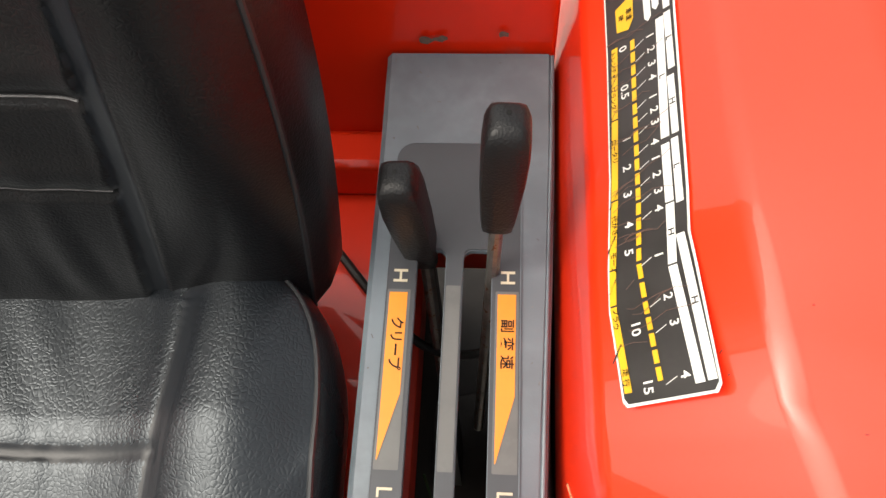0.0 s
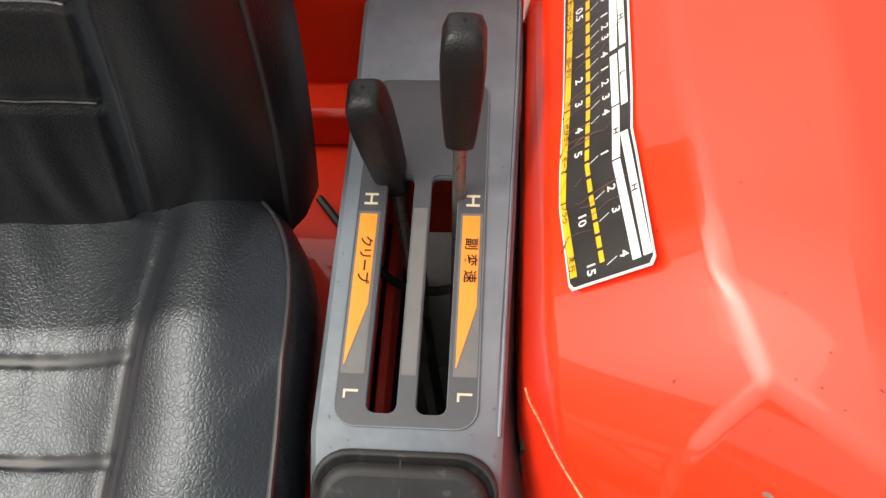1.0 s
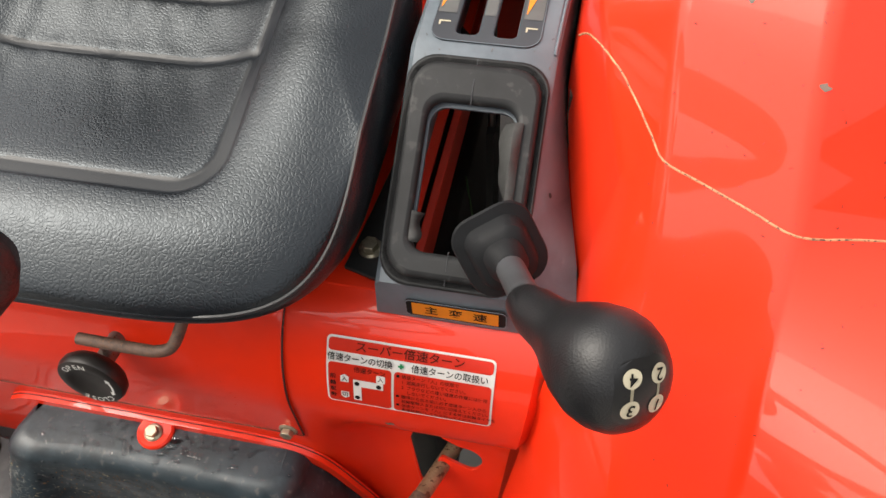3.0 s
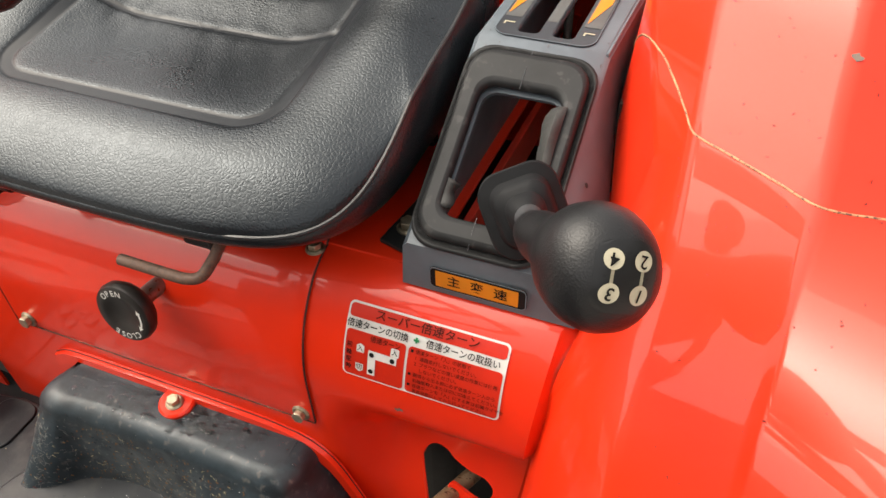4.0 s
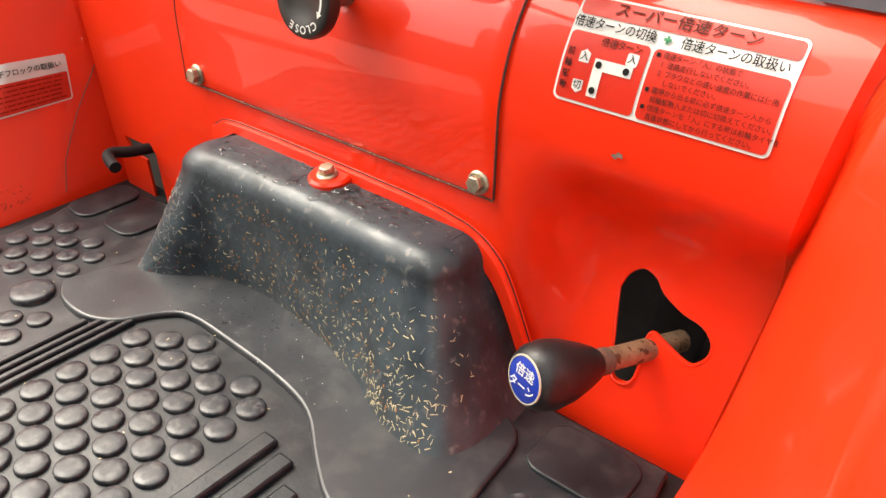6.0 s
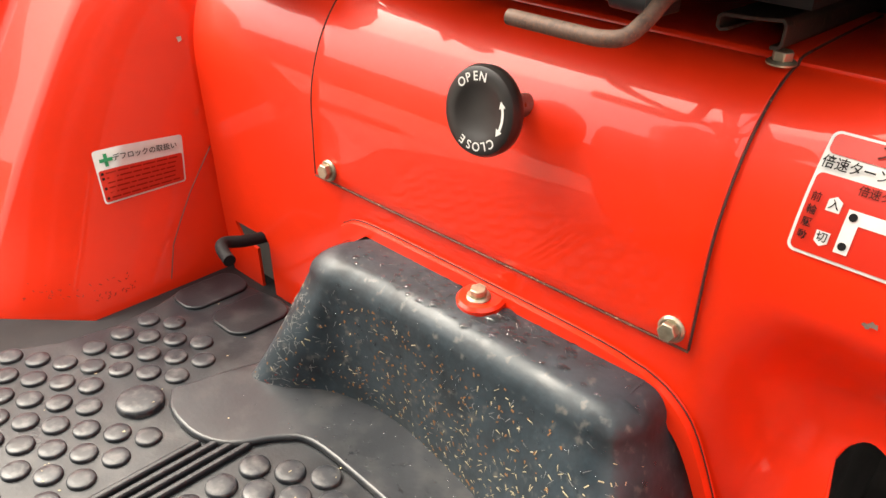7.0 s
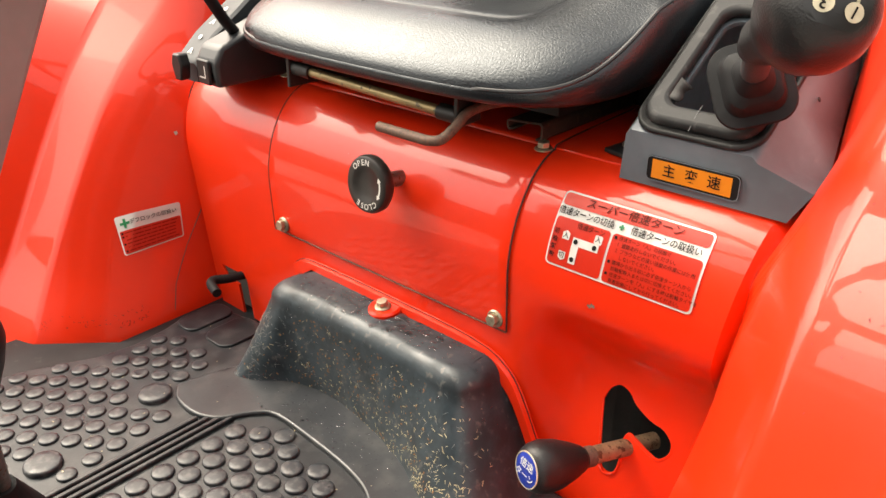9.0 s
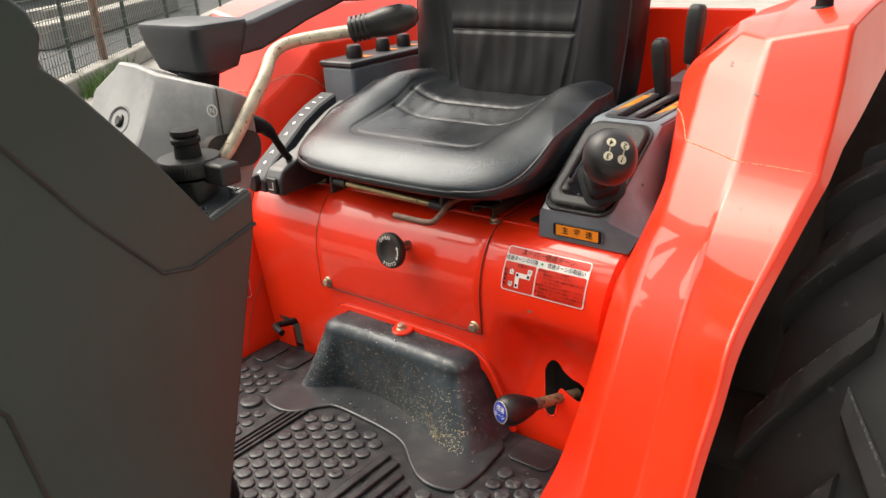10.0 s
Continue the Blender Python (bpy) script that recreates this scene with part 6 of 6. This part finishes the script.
# ---- rear wheel ----
def rear_wheel(c):
    m = Matrix.Translation(c) @ pose(0, 0, 0, 0, 90, 0)
    ob = part("wheel", lathe([(0.33, -0.08), (0.4, -0.1), (0.46, -0.104), (0.495, -0.096), (0.514, -0.07), (0.52, 0), (0.514, 0.07), (0.495, 0.096), (0.46, 0.104), (0.4, 0.1), (0.33, 0.08)], m, 72), TYRE, bpy.data.objects["tractor"], "large worn black tractor tyre with chevron lugs")
    part("rim", lathe([(0.34, -0.08), (0.33, -0.07), (0.3, -0.066), (0.3, 0.04), (0.12, 0.02), (0, 0.02)], m, 48), RIM, ob, "cream painted rim")
    def lug(side):
        rows = []
        for k in range(19):
            t = k / 18
            x = side * (-0.005 + 0.107 * t)
            a = 0.3 * t
            r = 0.519 - 0.02 * t ** 4
            wide = 0.024 + 0.01 * t
            ring = []
            for n, (da, dr) in enumerate(((-1, -0.02), (-0.79, 0.027), (-0.7, 0.034), (-0.58, 0.036), (0.58, 0.036), (0.7, 0.034), (0.79, 0.027), (1, -0.02))):
                fray = 0.0022 * noise.noise(Vector((t * 17, n * 3.1, side))) if 0 < n < 7 else 0
                aa = a + da * wide / 0.55
                rr = r + dr + fray
                ring.append((x, rr * math.cos(aa), rr * math.sin(aa)))
            rows.append(ring)
        bm = grid(rows, closed=True)
        bm.verts.ensure_lookup_table()
        for k, f in enumerate(bm.faces):
            f.material_index = int(k % 8 in (1, 2))
        bm.faces.new([bm.verts[k] for k in range(8)])
        bm.faces.new([bm.verts[len(rows) * 8 - 8 + k] for k in range(7, -1, -1)])
        bmesh.ops.recalc_face_normals(bm, faces=bm.faces[:])
        me = bpy.data.meshes.new("lug")
        bm.to_mesh(me)
        bm.free()
        me.materials.append(TYRE)
        me.materials.append(LUG_WEAR)
        smooth(me, 30)
        return me
    for side in (-1, 1):
        me = lug(side)
        for k in range(18):
            o = new("lug", me)
            o.parent = ob
            o.matrix_basis = Matrix.Translation(c) @ pose(0, 0, 0, (k + 0.5 * (side > 0)) * 20 + 7, 0, 0)
    return ob


rear_wheel(Vector((0.636, 0.42, -0.194)))
rear_wheel(Vector((2 * FX - 0.636, 0.42, -0.194)))


# ---- knob on the fender top ----
def fender_peg():
    ob = thing("mirror_stay", "short black stay foot on the fender top", "stay")
    m = Matrix.Translation((0.511, 0.2305, 0.555))
    part("foot", lathe([(0.02, 0.0), (0.02, 0.006), (0.014, 0.012), (0.01, 0.014), (0.009, 0.04), (0, 0.04)], m, 22), SOFT, ob)
    return ob


fender_peg()


# ---- yard ----
def low_wall():
    ob = thing("low_wall", "low pale concrete kerb wall under the fence", "wall", kind="structure")
    m = Matrix.Translation((-7.68, 3.58, GROUND)) @ pose(0, 0, 0, 0, 0, 42)
    part("wall", box((-0.22, -8, 0), (0, 12, 0.2), m), CONCRETE, ob, bevel=0.02)
    return m


wall_pose = low_wall()


# unseen walls, added to keep the low sky out of the paint's reflections
def screen_wall(name, lo, hi, label, high=6.0):
    ob = part(name, box((*lo, GROUND - 0.1), (*hi, high)), WALL_GREY, None)
    tagged(ob, label, "wall", kind="structure")


WALL_GREY = material("weathered_wall", (0.075, 0.071, 0.062), 0.85, tint=0.2, scale=1.2, bump=0.4, bump_scale=20, bump_distance=0.01)
screen_wall("wall_east", (15.0, -16.0), (15.4, 30.0), "added unseen wall that darkens reflections from the east", 9.0)
screen_wall("wall_south", (-25.6, -16.4), (15.0, -16.0), "added unseen wall that darkens reflections from the south", 4.0)
screen_wall("wall_west", (-26.0, -16.4), (-25.6, 34.0), "added unseen wall that darkens reflections from the west")
screen_wall("wall_north", (-25.6, 30.0), (15.4, 30.4), "added unseen wall that darkens reflections from the north")


def mesh_fence():
    ob = thing("mesh_fence", "dark green welded mesh fence on the kerb wall", "fence")
    wires = bmesh.new()
    for k in range(161):
        y = -6 + 0.075 * k
        b = tube([wall_pose @ Vector((-0.12, y, 0.2)), wall_pose @ Vector((-0.12, y, 1.3))], 0.004, 4)
        me = bpy.data.meshes.new("w")
        b.to_mesh(me)
        b.free()
        wires.from_mesh(me)
        bpy.data.meshes.remove(me)
    part("mesh", wires, FENCE_WIRE, ob)["kind"] = "stuff"
    for k in range(9):
        part("rail_wire", tube([wall_pose @ Vector((-0.114, -6, 0.24 + 0.11 * k)), wall_pose @ Vector((-0.114, 6, 0.24 + 0.11 * k))], 0.005, 5), FENCE_WIRE, ob)
    for y in (-4, -2, 0, 2, 4, 6, 8):
        part("post", tube([wall_pose @ Vector((-0.16, y, 0.1)), wall_pose @ Vector((-0.16, y, 1.35))], 0.024, 10), FENCE_WIRE, ob)
    return ob


mesh_fence()


def far_lane():
    part("far_lane", prism([(-60, -20), (-5.6, 0.8), (-14.5, 10.7), (-40, 60), (-70, 60)], GROUND - 0.05, GROUND + 0.012), ASPHALT, None)
    tagged(bpy.data.objects["far_lane"], "dark asphalt lane beyond the fence", "road", kind="structure")
    for n, (x, y) in enumerate(((-13.9, 7.4), (-17.2, 9.0))):
        ob = thing("concrete_beam", "pale concrete beam lying beyond the fence", "beam", group="stacked beams")
        part("beam", box((-0.25, -3.0, 0), (0.25, 3.6, 0.38), Matrix.Translation((x, y, GROUND + 0.01)) @ pose(0, 0, 0, 0, 0, 39)), CONCRETE, ob, bevel=0.03)


far_lane()


def rusty_pole():
    ob = thing("steel_pole", "thin rusty steel pole standing in the yard", "pole")
    part("tube", tube([(-8.44, 4.19, GROUND), (-8.44, 4.19, 1.6)], 0.05, 12), POST, ob)
    return ob


rusty_pole()


def weeds():
    bm = bmesh.new()
    random.seed(4)
    for k in range(420):
        clump = random.choice(((0.12, -0.25), (0.1, -0.05), (0.16, 0.1), (0.08, 0.75), (0.1, 0.82), (0.3, 0.3)))
        p = wall_pose @ Vector((max(0.02, clump[0] + random.gauss(0, 0.05)), clump[1] + random.gauss(0, 0.12), 0))
        way = Vector((random.uniform(-1, 1), random.uniform(-1, 1), 2.2)).normalized() * random.uniform(0.08, 0.3)
        s = Vector((random.uniform(-1, 1), random.uniform(-1, 1), 0)).normalized() * 0.008
        bm.faces.new([bm.verts.new(q) for q in (p - s, p + s, p + way * 0.6 + s * 0.7, p + way)])
    ob = part("weeds", bm, LEAF, None)
    tagged(ob, "green weeds along the kerb wall", "weeds", kind="stuff")


weeds()


def parked_wheel():
    ob = thing("spare_wheel", "grey steel wheel with a black tyre by the fence", "wheel")
    m = Matrix.Translation((-6.4, 2.15, -0.36)) @ pose(0, 0, 0, 0, 90, 20)
    part("tyre", lathe([(0.24, -0.09), (0.33, -0.11), (0.385, -0.08), (0.39, 0), (0.385, 0.08), (0.33, 0.11), (0.24, 0.09)], m, 40), TYRE, ob)
    part("rim", lathe([(0.245, 0.09), (0.23, 0.07), (0.2, 0.03), (0.12, 0.05), (0, 0.05)], m, 36), STEEL, ob)
    return ob


parked_wheel()


# ---- straw, water and dirt ----
def scatter(name, label, category, mat, count, seed, size, thin, lay):
    """Many small bits in one mesh; lay(rng) gives a place and the face's normal, or None."""
    rng = random.Random(seed)
    bm = bmesh.new()
    for _ in range(count):
        spot = lay(rng)
        if spot is None:
            continue
        p, n = spot
        q = n.to_track_quat("Z", "Y").to_matrix() @ Matrix.Rotation(rng.uniform(0, 6.3), 3, "Z")
        w, h = size * rng.uniform(0.4, 1.5), thin * rng.uniform(0.6, 1.5)
        pts = [p + q @ Vector((sx * w, sy * h, 0.0004 + 0.0003 * (sx * sy > 0))) for sx, sy in ((-1, -1), (1, -0.6), (1, 0.8), (-1, 1))]
        bm.faces.new([bm.verts.new(v) for v in pts])
    ob = part(name, bm, mat, None)
    return tagged(ob, label, category, kind="stuff")


bpy.context.view_layer.update()
GRAPH = bpy.context.evaluated_depsgraph_get()


def drop_on(x, y, top, names):
    hit, p, n, _, ob, _ = scene.ray_cast(GRAPH, Vector((x, y, top)), Vector((0, 0, -1)))
    return (p, n) if hit and any(ob.name.startswith(k) for k in names) else None


def push_on(x, z, names):
    hit, p, n, _, ob, _ = scene.ray_cast(GRAPH, Vector((x, -0.3, z)), Vector((0, 1, 0)))
    return (p, n) if hit and any(ob.name.startswith(k) for k in names) else None


def straw_spot(rng):
    x = 0.19 - abs(rng.gauss(0, 0.11))
    z = abs(rng.gauss(0.004, 0.032))
    return push_on(x, min(z, 0.085), ("shell",)) if x > -0.14 else None


scatter("straw_bits", "dry straw bits stuck to the tunnel cover", "straw", STRAW, 330, 3, 0.0017, 0.00028, straw_spot)
scatter("straw_bits", "dry straw bits on the cover's shoulder", "straw", STRAW, 90, 8, 0.0016, 0.0003, lambda r: push_on(r.uniform(-0.13, 0.17), r.uniform(0.0, 0.085), ("shell",)))


def drops(name, label, count, seed, lay, low=0.0008, high=0.0026):
    rng = random.Random(seed)
    bm = bmesh.new()
    for _ in range(count):
        spot = lay(rng)
        if spot is None:
            continue
        p, n = spot
        r = rng.uniform(low, high) * rng.uniform(0.5, 1)
        m = n.to_track_quat("Z", "Y").to_matrix().to_4x4()
        m.translation = p
        stretch = rng.uniform(0.8, 1.5)
        rings = []
        for rr, zz in ((1, -0.02), (0.86, 0.22), (0.5, 0.38)):
            rings.append([bm.verts.new(m @ Vector((r * rr * stretch * math.cos(k * 0.785), r * rr * math.sin(k * 0.785), r * zz))) for k in range(8)])
        tip = bm.verts.new(m @ Vector((0, 0, r * 0.42)))
        for a, b in zip(rings, rings[1:]):
            for k in range(8):
                bm.faces.new((a[k], a[(k + 1) % 8], b[(k + 1) % 8], b[k]))
        for k in range(8):
            bm.faces.new((rings[-1][k], rings[-1][(k + 1) % 8], tip))
    ob = part(name, bm, WATER, None, sharp=80)
    return tagged(ob, label, "water", kind="stuff")


drops("water_drops", "rain drops lying on the tunnel cover", 260, 1, lambda r: drop_on(r.gauss(0.02, 0.055), r.uniform(-0.042, -0.006), 0.2, ("shell",)), 0.0008, 0.003)
drops("water_drops", "small puddles of rain lying on the tunnel cover", 16, 31, lambda r: drop_on(r.gauss(0.03, 0.04), r.uniform(-0.036, -0.012), 0.2, ("shell",)), 0.003, 0.0075)
drops("water_drops", "rain drops lying on the mat apron", 190, 2, lambda r: drop_on(r.gauss(0.02, 0.05), r.uniform(-0.115, -0.06), 0.05, ("apron",)), 0.0006, 0.0018)
drops("water_drops", "rain drops on the column top", 50, 6, lambda r: drop_on(r.uniform(0.13, 0.218), r.uniform(-0.46, -0.405), 0.6, ("deck", "housing")), 0.0015, 0.0055)
drops("water_drops", "fine rain drops on the red cover panel", 40, 9, lambda r: push_on(r.uniform(-0.16, 0.15), r.uniform(0.18, 0.285), ("cover_panel",)), 0.0006, 0.0013)


def side_on(y, z, start, way, names):
    hit, p, n, _, ob, _ = scene.ray_cast(GRAPH, Vector((start, y, z)), Vector((way, 0, 0)))
    return (p, n) if hit and any(ob.name.startswith(k) for k in names) else None


scatter("dirt_specks", "brown dirt specks on the tunnel cover", "dirt", RUSTBITS, 260, 13, 0.0011, 0.0006, lambda r: push_on(r.gauss(0.02, 0.08), r.uniform(0.0, 0.09), ("shell",)))
scatter("dirt_specks", "dark water specks on the red fender", "dirt", MUD, 130, 14, 0.0007, 0.0004, lambda r: drop_on(r.uniform(0.4, 0.55), r.gauss(0.08, 0.08), 1.0, ("shell",)))
scatter("scuff_marks", "dark scuffs along the fender foot", "scuffs", MUD, 150, 15, 0.001, 0.0003, lambda r: side_on(r.uniform(-0.25, -0.02), abs(r.gauss(0.002, 0.008)), -0.1, -1, ("shell",)))
scatter("dust_specks", "pale dust specks on the rubber mat", "dust", STRAW, 70, 16, 0.0009, 0.0005, lambda r: drop_on(r.uniform(-0.28, 0.3), r.uniform(-0.4, -0.05), 0.05, ("sheet", "apron", "stud")))
scatter("paint_specks", "pale scuff specks on the gear console", "scuffs", SEAM, 60, 21, 0.001, 0.0004, lambda r: drop_on(r.uniform(0.236, 0.337), r.uniform(0.17, 0.48), 1.0, ("shell",)))
SCRATCH = material("pale_scratch", (0.2, 0.2, 0.19), 0.7, tint=0.3, scale=200)
scatter("scratch_marks", "pale fine scratches on the tunnel cover's corner", "scratches", SCRATCH, 150, 41, 0.0026, 0.00016, lambda r: push_on(r.gauss(-0.118, 0.012), r.uniform(0.0, 0.075), ("shell",)))
scatter("scratch_marks", "pale fine scratches scattered over the tunnel cover", "scratches", SCRATCH, 170, 42, 0.002, 0.00014, lambda r: push_on(r.uniform(-0.12, 0.19), r.uniform(0.0, 0.09), ("shell",)))
drops("water_drops", "fine rain drops on the front of the tunnel cover", 70, 44, lambda r: push_on(r.uniform(-0.1, 0.15), r.uniform(0.06, 0.098), ("shell",)), 0.0006, 0.0018)
